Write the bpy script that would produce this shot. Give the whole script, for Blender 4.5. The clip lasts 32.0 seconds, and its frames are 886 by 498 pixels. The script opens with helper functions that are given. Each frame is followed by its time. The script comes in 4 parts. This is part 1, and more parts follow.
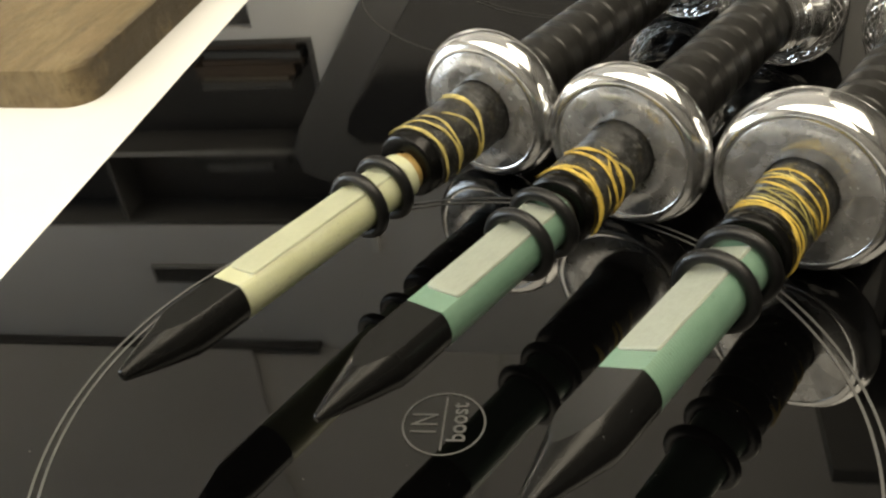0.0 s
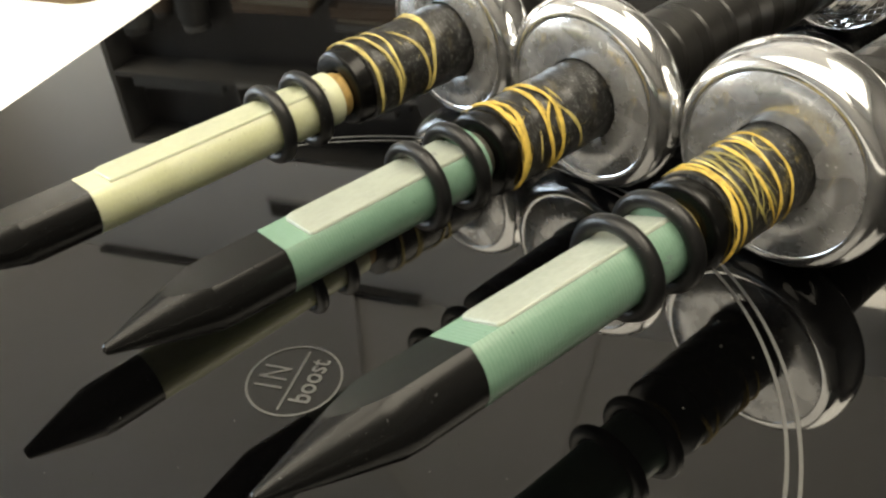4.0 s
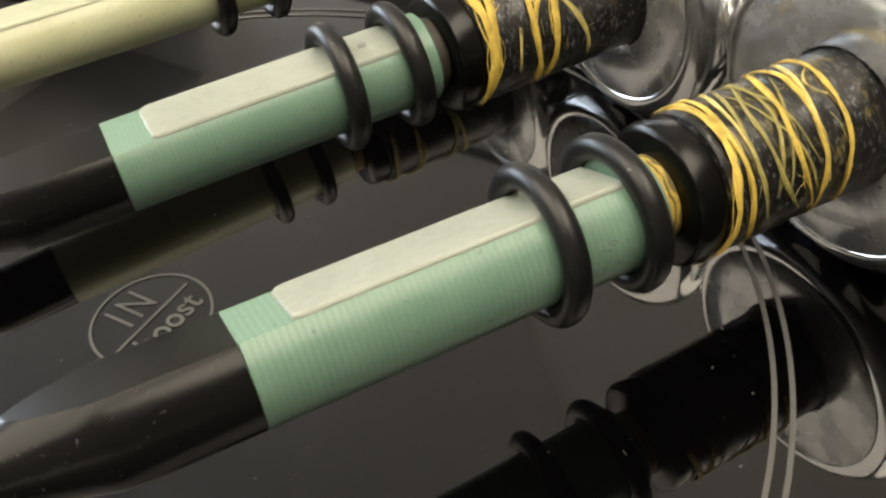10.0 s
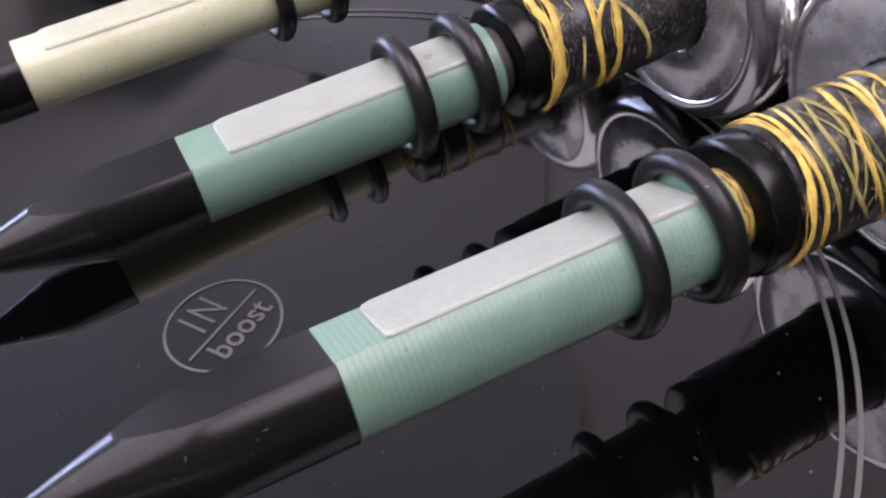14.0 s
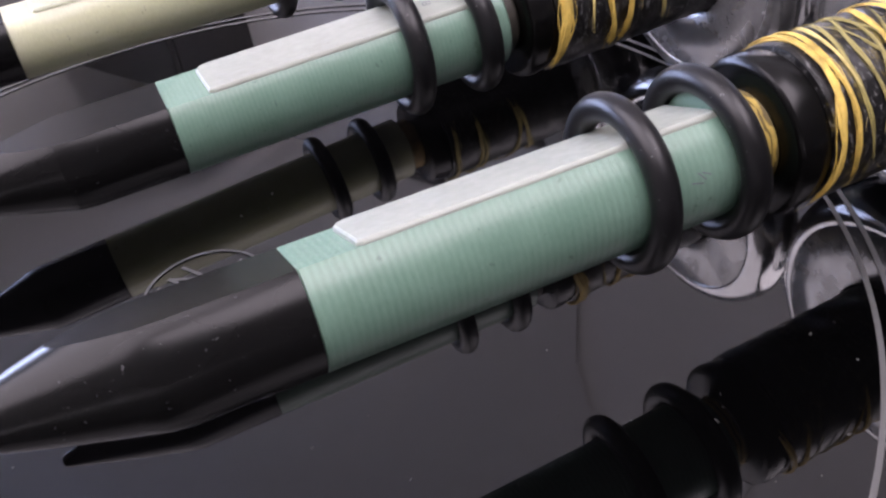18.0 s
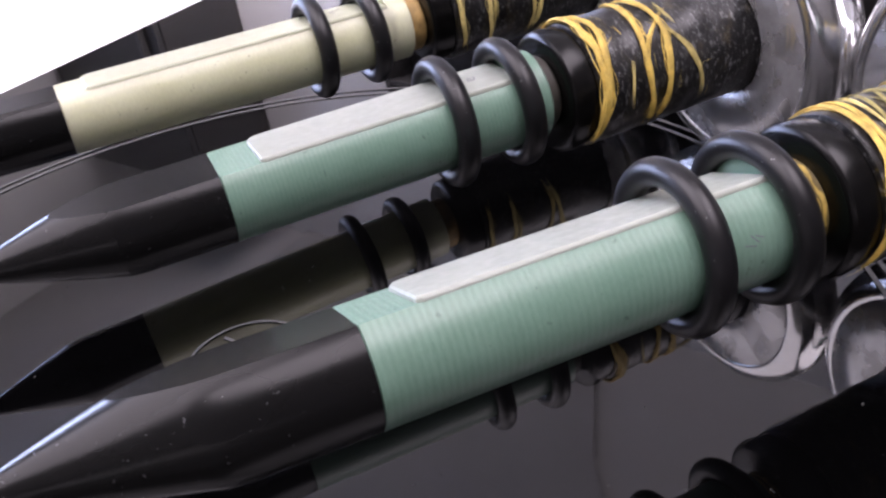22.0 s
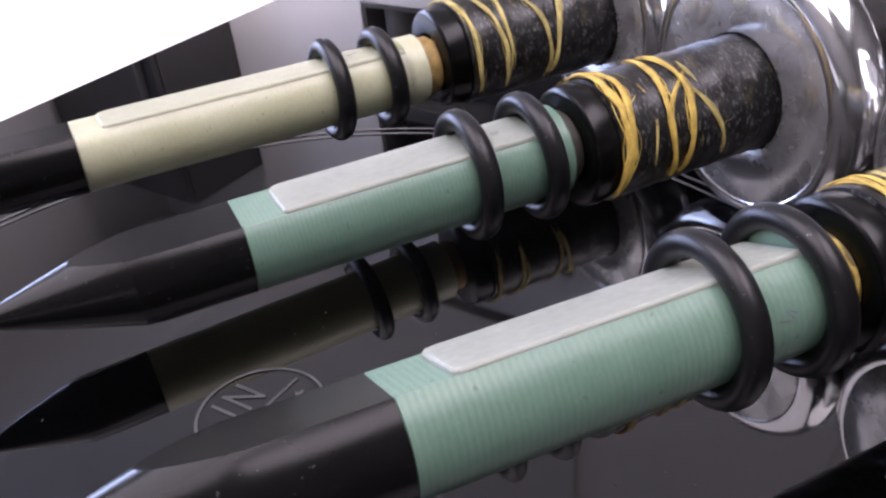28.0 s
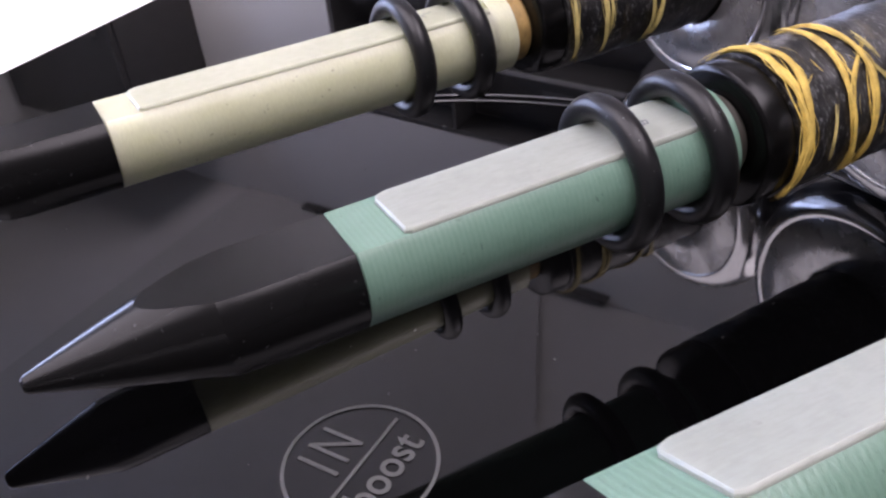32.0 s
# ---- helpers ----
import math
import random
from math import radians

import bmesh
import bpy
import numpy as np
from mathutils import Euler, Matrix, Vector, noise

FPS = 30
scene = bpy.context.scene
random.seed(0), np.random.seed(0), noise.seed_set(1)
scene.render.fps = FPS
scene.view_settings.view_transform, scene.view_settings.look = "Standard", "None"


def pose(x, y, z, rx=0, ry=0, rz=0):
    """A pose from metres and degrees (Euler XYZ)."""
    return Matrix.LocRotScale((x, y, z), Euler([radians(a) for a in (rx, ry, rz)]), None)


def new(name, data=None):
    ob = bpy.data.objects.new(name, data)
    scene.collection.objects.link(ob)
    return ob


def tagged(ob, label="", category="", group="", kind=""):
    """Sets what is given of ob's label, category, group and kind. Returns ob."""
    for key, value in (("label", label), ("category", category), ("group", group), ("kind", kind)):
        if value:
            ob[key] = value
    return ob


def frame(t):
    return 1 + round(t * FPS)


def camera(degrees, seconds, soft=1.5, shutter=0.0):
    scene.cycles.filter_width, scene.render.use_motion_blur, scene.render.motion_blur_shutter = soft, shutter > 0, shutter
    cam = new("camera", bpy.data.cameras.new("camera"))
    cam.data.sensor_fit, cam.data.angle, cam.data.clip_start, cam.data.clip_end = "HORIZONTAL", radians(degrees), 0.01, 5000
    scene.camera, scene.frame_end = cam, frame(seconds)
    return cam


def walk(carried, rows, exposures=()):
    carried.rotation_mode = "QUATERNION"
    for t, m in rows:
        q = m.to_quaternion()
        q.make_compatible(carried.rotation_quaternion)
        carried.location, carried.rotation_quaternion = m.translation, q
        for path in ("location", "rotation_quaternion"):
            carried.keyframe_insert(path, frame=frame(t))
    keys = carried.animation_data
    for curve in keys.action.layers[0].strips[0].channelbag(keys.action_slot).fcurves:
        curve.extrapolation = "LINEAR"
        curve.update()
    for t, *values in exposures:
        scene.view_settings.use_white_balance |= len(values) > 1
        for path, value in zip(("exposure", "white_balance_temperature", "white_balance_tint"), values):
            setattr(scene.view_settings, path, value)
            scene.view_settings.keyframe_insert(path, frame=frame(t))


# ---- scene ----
cam = camera(49.95, 32.0, soft=2.4)
# seconds; millimetres over the centre of the cooking zone; turns in degrees
ROWS = [
    (0.0, 83.21, -82.80, 123.00, 53.948, 5.910, 39.070),
    (0.5, 104.19, -83.72, 127.79, 55.040, 6.516, 40.980),
    (1.0, 110.94, -94.88, 128.85, 55.847, 6.386, 42.043),
    (1.3, 107.04, -102.88, 126.57, 56.212, 6.204, 41.869),
    (1.5, 102.54, -103.46, 126.52, 56.292, 6.266, 42.217),
    (2.0, 95.83, -94.94, 121.64, 54.933, 6.219, 40.267),
    (2.5, 89.35, -89.17, 118.66, 53.533, 4.849, 39.262),
    (2.7, 88.51, -85.75, 112.57, 52.953, 4.764, 38.759),
    (3.0, 89.11, -77.92, 105.03, 52.755, 4.798, 38.755),
    (3.5, 93.38, -61.90, 108.23, 52.364, 4.932, 43.488),
    (4.0, 97.60, -43.20, 101.47, 52.722, 4.453, 49.479),
    (4.5, 95.41, -38.18, 93.72, 52.816, 4.585, 52.142),
    (6.5, 82.04, -14.27, 83.48, 49.748, 7.516, 57.546),
    (7.0, 79.90, -13.58, 78.08, 50.958, 7.748, 56.274),
    (7.5, 79.05, -8.86, 78.69, 49.492, 8.088, 57.453),
    (8.0, 82.33, -4.03, 78.66, 49.844, 7.426, 56.718),
    (8.5, 85.73, 2.27, 80.07, 49.011, 7.955, 57.655),
    (9.0, 87.97, 3.95, 80.62, 48.284, 6.387, 59.594),
    (9.5, 87.07, 3.38, 82.39, 47.394, 5.672, 61.191),
    (10.0, 87.43, 3.81, 80.28, 46.528, 5.819, 62.807),
    (10.5, 87.21, 2.76, 78.44, 46.092, 6.427, 63.170),
    (11.0, 85.89, 1.47, 79.84, 45.169, 6.793, 63.506),
    (11.5, 85.10, 0.95, 81.31, 44.445, 7.304, 63.595),
    (12.0, 84.44, 0.35, 82.70, 44.042, 7.444, 63.830),
    (12.5, 84.32, 0.08, 84.39, 45.160, 6.833, 62.922),
    (13.0, 84.15, -0.02, 84.78, 45.241, 6.903, 62.851),
    (13.5, 84.70, -0.07, 85.22, 45.230, 6.904, 63.050),
    (15.5, 82.61, -2.10, 81.39, 45.349, 6.920, 63.764),
    (16.0, 84.19, -1.13, 79.49, 45.457, 7.476, 63.773),
    (16.5, 85.22, -0.45, 76.88, 45.845, 7.824, 64.025),
    (17.0, 85.90, 0.27, 72.52, 48.122, 7.842, 64.636),
    (17.5, 87.01, 0.72, 68.79, 49.125, 8.191, 64.932),
    (18.0, 87.83, 0.16, 68.60, 50.368, 7.901, 65.143),
    (18.5, 87.73, -0.92, 67.59, 50.937, 8.373, 64.915),
    (19.0, 88.00, -1.25, 65.69, 52.107, 8.750, 64.964),
    (19.5, 87.78, -2.09, 66.65, 52.546, 8.744, 65.000),
    (20.0, 88.13, -2.81, 66.40, 53.366, 8.391, 65.389),
    (20.5, 88.54, -2.93, 67.15, 53.961, 8.571, 65.473),
    (21.0, 88.22, -3.13, 66.12, 54.799, 8.460, 65.630),
    (21.5, 88.62, -3.25, 66.89, 55.409, 8.180, 65.993),
    (22.0, 88.29, -3.86, 67.26, 56.184, 8.119, 66.057),
    (22.5, 88.25, -4.21, 67.49, 56.727, 7.985, 66.185),
    (23.0, 88.24, -4.48, 67.83, 57.198, 7.697, 66.380),
    (23.5, 88.44, -4.46, 67.77, 57.802, 7.296, 66.683),
    (24.0, 88.23, -4.42, 67.67, 58.257, 7.272, 66.719),
    (24.5, 88.04, -4.47, 67.25, 58.669, 7.225, 66.727),
    (25.0, 87.84, -4.41, 67.11, 58.782, 7.163, 66.676),
    (25.5, 87.71, -4.47, 67.13, 58.694, 7.138, 66.577),
    (27.5, 85.97, -5.20, 68.48, 58.219, 6.623, 66.334),
    (28.0, 84.42, -6.10, 70.37, 57.448, 6.291, 66.123),
    (28.5, 81.34, -7.38, 71.52, 56.784, 5.949, 65.736),
    (29.0, 77.08, -9.34, 72.61, 56.339, 5.257, 65.685),
    (29.5, 71.94, -12.03, 70.86, 55.908, 5.173, 64.954),
    (30.0, 67.10, -12.42, 70.24, 55.148, 5.056, 64.668),
    (30.5, 64.84, -13.14, 70.44, 54.651, 5.026, 64.269),
    (31.0, 60.00, -14.32, 69.62, 54.039, 4.762, 64.163),
    (31.5, 58.18, -13.66, 67.76, 53.635, 5.124, 63.845),
    (32.0, 58.10, -13.33, 67.85, 53.221, 5.191, 63.461),
]
walk(cam, [(t, pose(x / 1000, y / 1000, z / 1000, rx, ry, rz)) for t, x, y, z, rx, ry, rz in ROWS],
     exposures=[(0.0, -0.02, 8750, 6), (0.9, 0.36, 8600, 6), (2.2, 0.42, 8500, 6), (3.0, 0.55, 8450, 6), (4.0, 0.42, 8400, 6), (6.5, 0.36, 8350, 6), (9.8, 0.33, 8450, 8), (10.5, 0.33, 7900, 15), (11.3, 0.36, 7400, 23), (12.3, 0.36, 7150, 27), (14.0, 0.35, 6480, 32), (20.0, 0.47, 6440, 32), (24.0, 0.36, 6430, 32), (28.0, 0.2, 6420, 32), (32.0, 0.25, 6420, 32)])

# ---- light ----
HOB = pose(0, 0, 0, 0, 0, 118.4)       # local x runs along the hob, local y away from the cook
ROOM = pose(0, 0, 0, 0, 0, 120.7)
world = bpy.data.worlds.new("world")
scene.world = world
world.use_nodes = True
world.node_tree.nodes["Background"].inputs[0].default_value = (0.8, 0.85, 1.0, 1)
world.node_tree.nodes["Background"].inputs[1].default_value = 0.03


def area_lamp(name, x, y, z, sx, sy, watts, colour):
    la = bpy.data.lights.new(name, "AREA")
    la.shape, la.size, la.size_y, la.energy, la.color = "RECTANGLE", sx, sy, watts, colour
    ob = new(name, la)
    ob.matrix_world = ROOM @ pose(x, y, z)
    return ob


CEILING_LIGHTS = ((0.1, -0.8, 1.5, 0.9, 23), (-0.72, 0.9, 1.66, 2.2, 42))
for lx, ly, sx, sy, watts in CEILING_LIGHTS:
    area_lamp("ceiling_lamp", lx, ly, 1.535, sx, sy, watts, (1.0, 0.99, 0.98))
# added fill lamps, unseen, that brighten the ceiling and the far wall
FILL_UPLIGHTS = ((1.52, 1.85, 21), (1.5, 0.15, 17))
for lx, ly, watts in FILL_UPLIGHTS:
    up = area_lamp("fill_uplight", lx, ly, 0.2, 0.36, 0.36, watts, (1.0, 0.99, 0.98))
    up.data.shape = "DISK"
    up.matrix_world = ROOM @ pose(lx, ly, 0.2, 180, 0, 0)
day = area_lamp("window_daylight", 0.15, 2.69, 0.42, 1.55, 0.7, 15, (0.55, 0.72, 1.0))
day.matrix_world = ROOM @ pose(0.15, 2.69, 0.42, -90, 0, 0)


# ---- materials ----
def material(name, colour, rough=0.5, metal=0.0, spec=0.5, **kw):
    m = bpy.data.materials.new(name)
    m.use_nodes = True
    b = m.node_tree.nodes["Principled BSDF"]
    b.inputs["Base Color"].default_value = (*colour, 1)
    b.inputs["Roughness"].default_value = rough
    b.inputs["Metallic"].default_value = metal
    b.inputs["Specular IOR Level"].default_value = spec
    for key, value in kw.items():
        b.inputs[key.replace("_", " ")].default_value = value
    return m


def node(m, kind, **inputs):
    n = m.node_tree.nodes.new(kind)
    for key, value in inputs.items():
        n.inputs[key.replace("_", " ")].default_value = value
    return n


def link(m, a, b):
    m.node_tree.links.new(a, b)


def bsdf(m):
    return m.node_tree.nodes["Principled BSDF"]


def coords(m, scale=(1, 1, 1)):
    tc = m.node_tree.nodes.new("ShaderNodeTexCoord")
    mp = node(m, "ShaderNodeMapping", Scale=scale)
    link(m, tc.outputs["Object"], mp.inputs["Vector"])
    return mp.outputs["Vector"]


def noise_tex(m, vec, scale, detail=4, rough=0.6):
    n = node(m, "ShaderNodeTexNoise", Scale=scale, Detail=detail, Roughness=rough)
    link(m, vec, n.inputs["Vector"])
    return n.outputs["Fac"]


def ramp(m, fac, stops):
    r = m.node_tree.nodes.new("ShaderNodeValToRGB")
    els = r.color_ramp.elements
    while len(els) < len(stops):
        els.new(0.5)
    for e, (p, c) in zip(els, stops):
        e.position, e.color = p, (*c, 1) if len(c) == 3 else c
    link(m, fac, r.inputs["Fac"])
    return r.outputs["Color"]


def g(v):
    return (v, v, v)


def mix(m, fac, a, b, blend="MIX"):
    n = m.node_tree.nodes.new("ShaderNodeMix")
    n.data_type, n.blend_type = "RGBA", blend
    for sock, val in ((n.inputs[0], fac), (n.inputs[6], a), (n.inputs[7], b)):
        if isinstance(val, bpy.types.NodeSocket):
            link(m, val, sock)
        elif isinstance(val, (int, float)):
            sock.default_value = val
        else:
            sock.default_value = (*val, 1)
    return n.outputs[2]


def bump(m, height, strength, distance, chain=None):
    n = node(m, "ShaderNodeBump", Strength=strength, Distance=distance)
    link(m, height, n.inputs["Height"])
    if chain:
        link(m, chain, n.inputs["Normal"])
    link(m, n.outputs["Normal"], bsdf(m).inputs["Normal"])
    return n.outputs["Normal"]


def colour_in(m, out):
    link(m, out, bsdf(m).inputs["Base Color"])


def rough_in(m, out):
    link(m, out, bsdf(m).inputs["Roughness"])


def black_plastic(name, base, rough, fine, spec=0.35):
    m = material(name, base, rough, 0.0, spec)
    v = coords(m)
    colour_in(m, mix(m, noise_tex(m, v, 90), base, tuple(x * 1.3 for x in base)))
    if fine:
        bump(m, noise_tex(m, coords(m, (1, 0.4, 1)), 700, 3), fine, 0.00003)
    return m


def dusted(m, amount, scale):
    """Sparse pale dust grains over a dark surface."""
    under = bsdf(m).inputs["Base Color"].links[0].from_socket
    grains = ramp(m, noise_tex(m, coords(m), scale, 2, 0.5), [(0.71, g(0)), (0.75, g(1))])
    colour_in(m, mix(m, mix(m, amount, g(0), grains), under, (0.35, 0.36, 0.38)))


def fibre(name, base, light, pitch, weight, lines=1.0, depth=0.0012):
    """Turned fibreglass under a thin gloss: fine rings round the rod, cloudy depth, a few dark specks."""
    m = material(name, base, 0.36, Subsurface_Weight=weight, Subsurface_Scale=depth)
    bsdf(m).inputs["Subsurface Radius"].default_value = (1.0, 1.0, 0.9)
    bsdf(m).inputs["Coat Weight"].default_value = 0.36
    bsdf(m).inputs["Coat Roughness"].default_value = 0.27
    v = coords(m)
    cloud = noise_tex(m, v, 140, 4)
    c = mix(m, ramp(m, cloud, [(0.3, g(0)), (0.75, g(1))]), base, light)
    w = m.node_tree.nodes.new("ShaderNodeTexWave")
    w.wave_type, w.bands_direction = "BANDS", "Y"
    w.inputs["Scale"].default_value = 2 * math.pi / pitch / 20
    w.inputs["Distortion"].default_value = 0.8
    w.inputs["Detail"].default_value = 3
    w.inputs["Detail Scale"].default_value = 6
    link(m, v, w.inputs["Vector"])
    fine = noise_tex(m, coords(m, (1, 3.0, 1)), 1500, 3)
    fade = ramp(m, noise_tex(m, v, 90, 3), [(0.35, g(0.12 * lines)), (0.65, g(0.55 * lines))])
    c = mix(m, fade, c, mix(m, w.outputs["Fac"], tuple(x * 0.84 for x in base), tuple(min(1, x * 1.08) for x in light)))
    grit = ramp(m, fine, [(0.3, g(0)), (0.75, g(0.3))])
    c = mix(m, grit, c, tuple(min(1, x * 1.25) for x in light))
    # sparkle of the turned ridges, painted into the colour as pale specks
    glint = ramp(m, noise_tex(m, coords(m, (1, 2.5, 1)), 2600, 3, 0.7), [(0.6, g(0)), (0.72, g(1))])
    c = mix(m, mix(m, 0.25 * min(1, lines * 2), g(0), glint), c, tuple(min(1, x * 1.7) for x in light))
    specks = ramp(m, noise_tex(m, v, 1100, 2, 0.5), [(0.7, g(0)), (0.74, g(1))])
    c = mix(m, mix(m, 0.45, g(0), specks), c, tuple(x * 0.35 for x in base))
    colour_in(m, c)
    rough_in(m, ramp(m, fine, [(0.3, g(0.33)), (0.7, g(0.56))]))
    bump(m, w.outputs["Fac"], 0.5 * lines, 0.00004, bump(m, fine, 0.6, 0.00007))
    link(m, m.node_tree.nodes["Bump"].outputs["Normal"], bsdf(m).inputs["Coat Normal"])
    return m


def tongue_mat(name, base):
    m = material(name, base, 0.42, Subsurface_Weight=0.7, Subsurface_Scale=0.0025)
    bsdf(m).inputs["Subsurface Radius"].default_value = (1.0, 1.0, 0.95)
    v = coords(m)
    c = mix(m, ramp(m, noise_tex(m, v, 200, 4), [(0.3, g(0)), (0.7, g(1))]), tuple(x * 0.95 for x in base), tuple(min(1, x * 1.04) for x in base))
    weave = noise_tex(m, coords(m, (1, 0.25, 1)), 2600, 2)
    c = mix(m, ramp(m, weave, [(0.35, g(0)), (0.65, g(0.05))]), c, (0.75, 0.76, 0.72))
    smut = ramp(m, noise_tex(m, v, 420, 4, 0.7), [(0.66, g(0)), (0.75, g(1))])
    colour_in(m, mix(m, mix(m, 0.35, g(0), smut), c, (0.12, 0.12, 0.09)))
    rough_in(m, ramp(m, noise_tex(m, v, 900, 3), [(0.3, g(0.33)), (0.7, g(0.55))]))
    bump(m, noise_tex(m, v, 1200, 3), 0.12, 0.00005)
    return m


def waxed_wrap(name, tint, amount):
    """Black waxed hemp, wound tight: thread relief, rubbed yellow fuzz and pale wax specks."""
    m = material(name, (0.004, 0.004, 0.004), 0.5)
    v = coords(m)
    wax = ramp(m, noise_tex(m, coords(m, (1, 2.4, 1)), 1100, 5, 0.8), [(0.545, g(0)), (0.63, g(1))])
    smear = ramp(m, noise_tex(m, coords(m, (1, 0.5, 1)), 170, 5, 0.75), [(0.56, g(0)), (0.72, g(1))])
    fuzz = ramp(m, noise_tex(m, coords(m, (1, 2.2, 1)), 240, 6, 0.8), [(0.55, g(0)), (0.66, g(1))])
    c = mix(m, mix(m, 0.05, g(0), smear), (0.004, 0.004, 0.004), (0.22, 0.22, 0.22))
    c = mix(m, mix(m, amount, g(0), fuzz), c, tint)
    colour_in(m, mix(m, mix(m, 0.42, g(0), wax), c, (0.32, 0.325, 0.32)))
    bsdf(m).inputs["Roughness"].default_value = 0.34
    bump(m, noise_tex(m, v, 520, 5), 0.4, 0.00022, bump(m, noise_tex(m, coords(m, (1, 5, 1)), 420, 3), 0.3, 0.0002))
    return m


def thread_mat(name, base):
    m = material(name, base, 0.6)
    v = coords(m)
    c = mix(m, ramp(m, noise_tex(m, v, 500, 4, 0.7), [(0.3, g(0)), (0.7, g(1))]), tuple(x * 0.55 for x in base), tuple(min(1, x * 1.15) for x in base))
    grime = ramp(m, noise_tex(m, v, 260, 3), [(0.58, g(0)), (0.72, g(1))])
    colour_in(m, mix(m, mix(m, 0.45, g(0), grime), c, (0.1, 0.075, 0.02)))
    bump(m, noise_tex(m, v, 3500, 3), 0.5, 0.0001)
    return m


def chrome_mat(name, smear):
    m = material(name, (0.86, 0.86, 0.88), 0.06, 1.0)
    v = coords(m)
    n = noise_tex(m, v, 150, 5, 0.65)
    film = ramp(m, n, [(0.42, g(0)), (0.68, g(1))])
    colour_in(m, mix(m, mix(m, smear, g(0), film), g(0.9 - 0.45 * smear), (0.3, 0.305, 0.315)))
    if smear > 0.3:
        # dust and dried polish on the flat faces
        cloud = ramp(m, noise_tex(m, coords(m, (1, 0.3, 1)), 320, 6, 0.75), [(0.45, g(0)), (0.7, g(1))])
        dust = ramp(m, noise_tex(m, v, 1700, 3, 0.6), [(0.64, g(0)), (0.7, g(1))])
        under = bsdf(m).inputs["Base Color"].links[0].from_socket
        c = mix(m, mix(m, 0.5, g(0), cloud), under, (0.2, 0.205, 0.21))
        colour_in(m, mix(m, mix(m, 0.6, g(0), dust), c, (0.6, 0.61, 0.63)))
    rough_in(m, ramp(m, n, [(0.4, g(0.1 + 0.1 * smear)), (0.75, g(0.15 + 0.3 * smear))]))
    link(m, ramp(m, n, [(0.35, g(1.0 - 0.25 * smear)), (0.7, g(1.0 - 0.75 * smear))]), bsdf(m).inputs["Metallic"])
    return m


nose_mat = black_plastic("black_delrin", (0.0055, 0.0055, 0.0055), 0.24, 0.2, 0.23)
rubber = black_plastic("black_rubber", (0.004, 0.004, 0.0044), 0.37, 0.2, 0.42)
planed_mat = black_plastic("planed_delrin", (0.007, 0.007, 0.0065), 0.26, 0.0, 0.26)
bump(planed_mat, noise_tex(planed_mat, coords(planed_mat, (6, 0.25, 1)), 900, 4), 0.35, 0.00004)
dusted(rubber, 0.4, 2400)
dusted(nose_mat, 0.15, 2200)
black_wood = black_plastic("polished_blackwood", (0.002, 0.0019, 0.0018), 0.26, 0.1, 0.27)
shaft_wood = black_plastic("oiled_blackwood", (0.008, 0.0076, 0.007), 0.36, 0.15, 0.5)
green_fibre = fibre("green_fibreglass", (0.102, 0.203, 0.145), (0.157, 0.268, 0.202), 0.00062, 0.28, 0.68)
cream_fibre = fibre("cream_fibreglass", (0.49, 0.505, 0.315), (0.575, 0.595, 0.41), 0.00052, 0.75, 0.06, 0.004)
green_fine = fibre("fine_green_fibreglass", (0.102, 0.203, 0.145), (0.157, 0.268, 0.202), 0.0005, 0.28, 0.45)
green_tongue = tongue_mat("pale_fibreglass", (0.285, 0.315, 0.268))
cream_tongue = tongue_mat("cream_tongue", (0.41, 0.43, 0.305))
wrap_plain = waxed_wrap("waxed_wrap", (0.3, 0.22, 0.05), 0.1)
wrap_rubbed = waxed_wrap("waxed_wrap_rubbed", (0.4, 0.31, 0.07), 0.35)
yellow_thread = thread_mat("yellow_thread", (0.68, 0.48, 0.1))
pale_thread = thread_mat("pale_yellow_thread", (0.68, 0.56, 0.2))
tan_thread = thread_mat("tan_thread", (0.42, 0.27, 0.09))
dim_thread = thread_mat("dim_yellow_thread", (0.36, 0.31, 0.1))
dark_thread = thread_mat("dark_thread", (0.05, 0.045, 0.035))
seat_yellow = thread_mat("wound_yellow_thread", (0.62, 0.44, 0.1))
w = seat_yellow.node_tree.nodes.new("ShaderNodeTexWave")
w.bands_direction = "Y"
w.inputs["Scale"].default_value, w.inputs["Distortion"].default_value, w.inputs["Detail"].default_value = 520, 5.0, 3
link(seat_yellow, coords(seat_yellow), w.inputs["Vector"])
under = bsdf(seat_yellow).inputs["Base Color"].links[0].from_socket
colour_in(seat_yellow, mix(seat_yellow, ramp(seat_yellow, w.outputs["Fac"], [(0.25, g(0.85)), (0.6, g(0))]), under, (0.07, 0.05, 0.015)))
chrome = chrome_mat("chrome", 0.12)
chrome_dull = chrome_mat("smeared_chrome", 0.58)
engraved_dark = material("dark_chrome", (0.2, 0.195, 0.185), 0.35, 1.0)

glass = material("black_glass", (0.0009, 0.0009, 0.001), 0.03, 0.0, 0.6, IOR=1.52)
v = coords(glass)
dust = ramp(glass, noise_tex(glass, v, 900, 2, 0.5), [(0.735, g(0)), (0.76, g(1))])
colour_in(glass, mix(glass, mix(glass, 0.2, g(0), dust), (0.0009, 0.0009, 0.001), (0.25, 0.25, 0.24)))
rough_in(glass, ramp(glass, noise_tex(glass, v, 25, 4), [(0.4, g(0.012)), (0.7, g(0.05))]))
print_mat = material("grey_print", (0.1, 0.1, 0.098), 0.6, 0.0, 0.1)
faint_print = material("faint_grey_print", (0.05, 0.05, 0.049), 0.8, 0.0, 0.0)
worktop_mat = material("white_laminate", (0.8, 0.8, 0.79), 0.4)
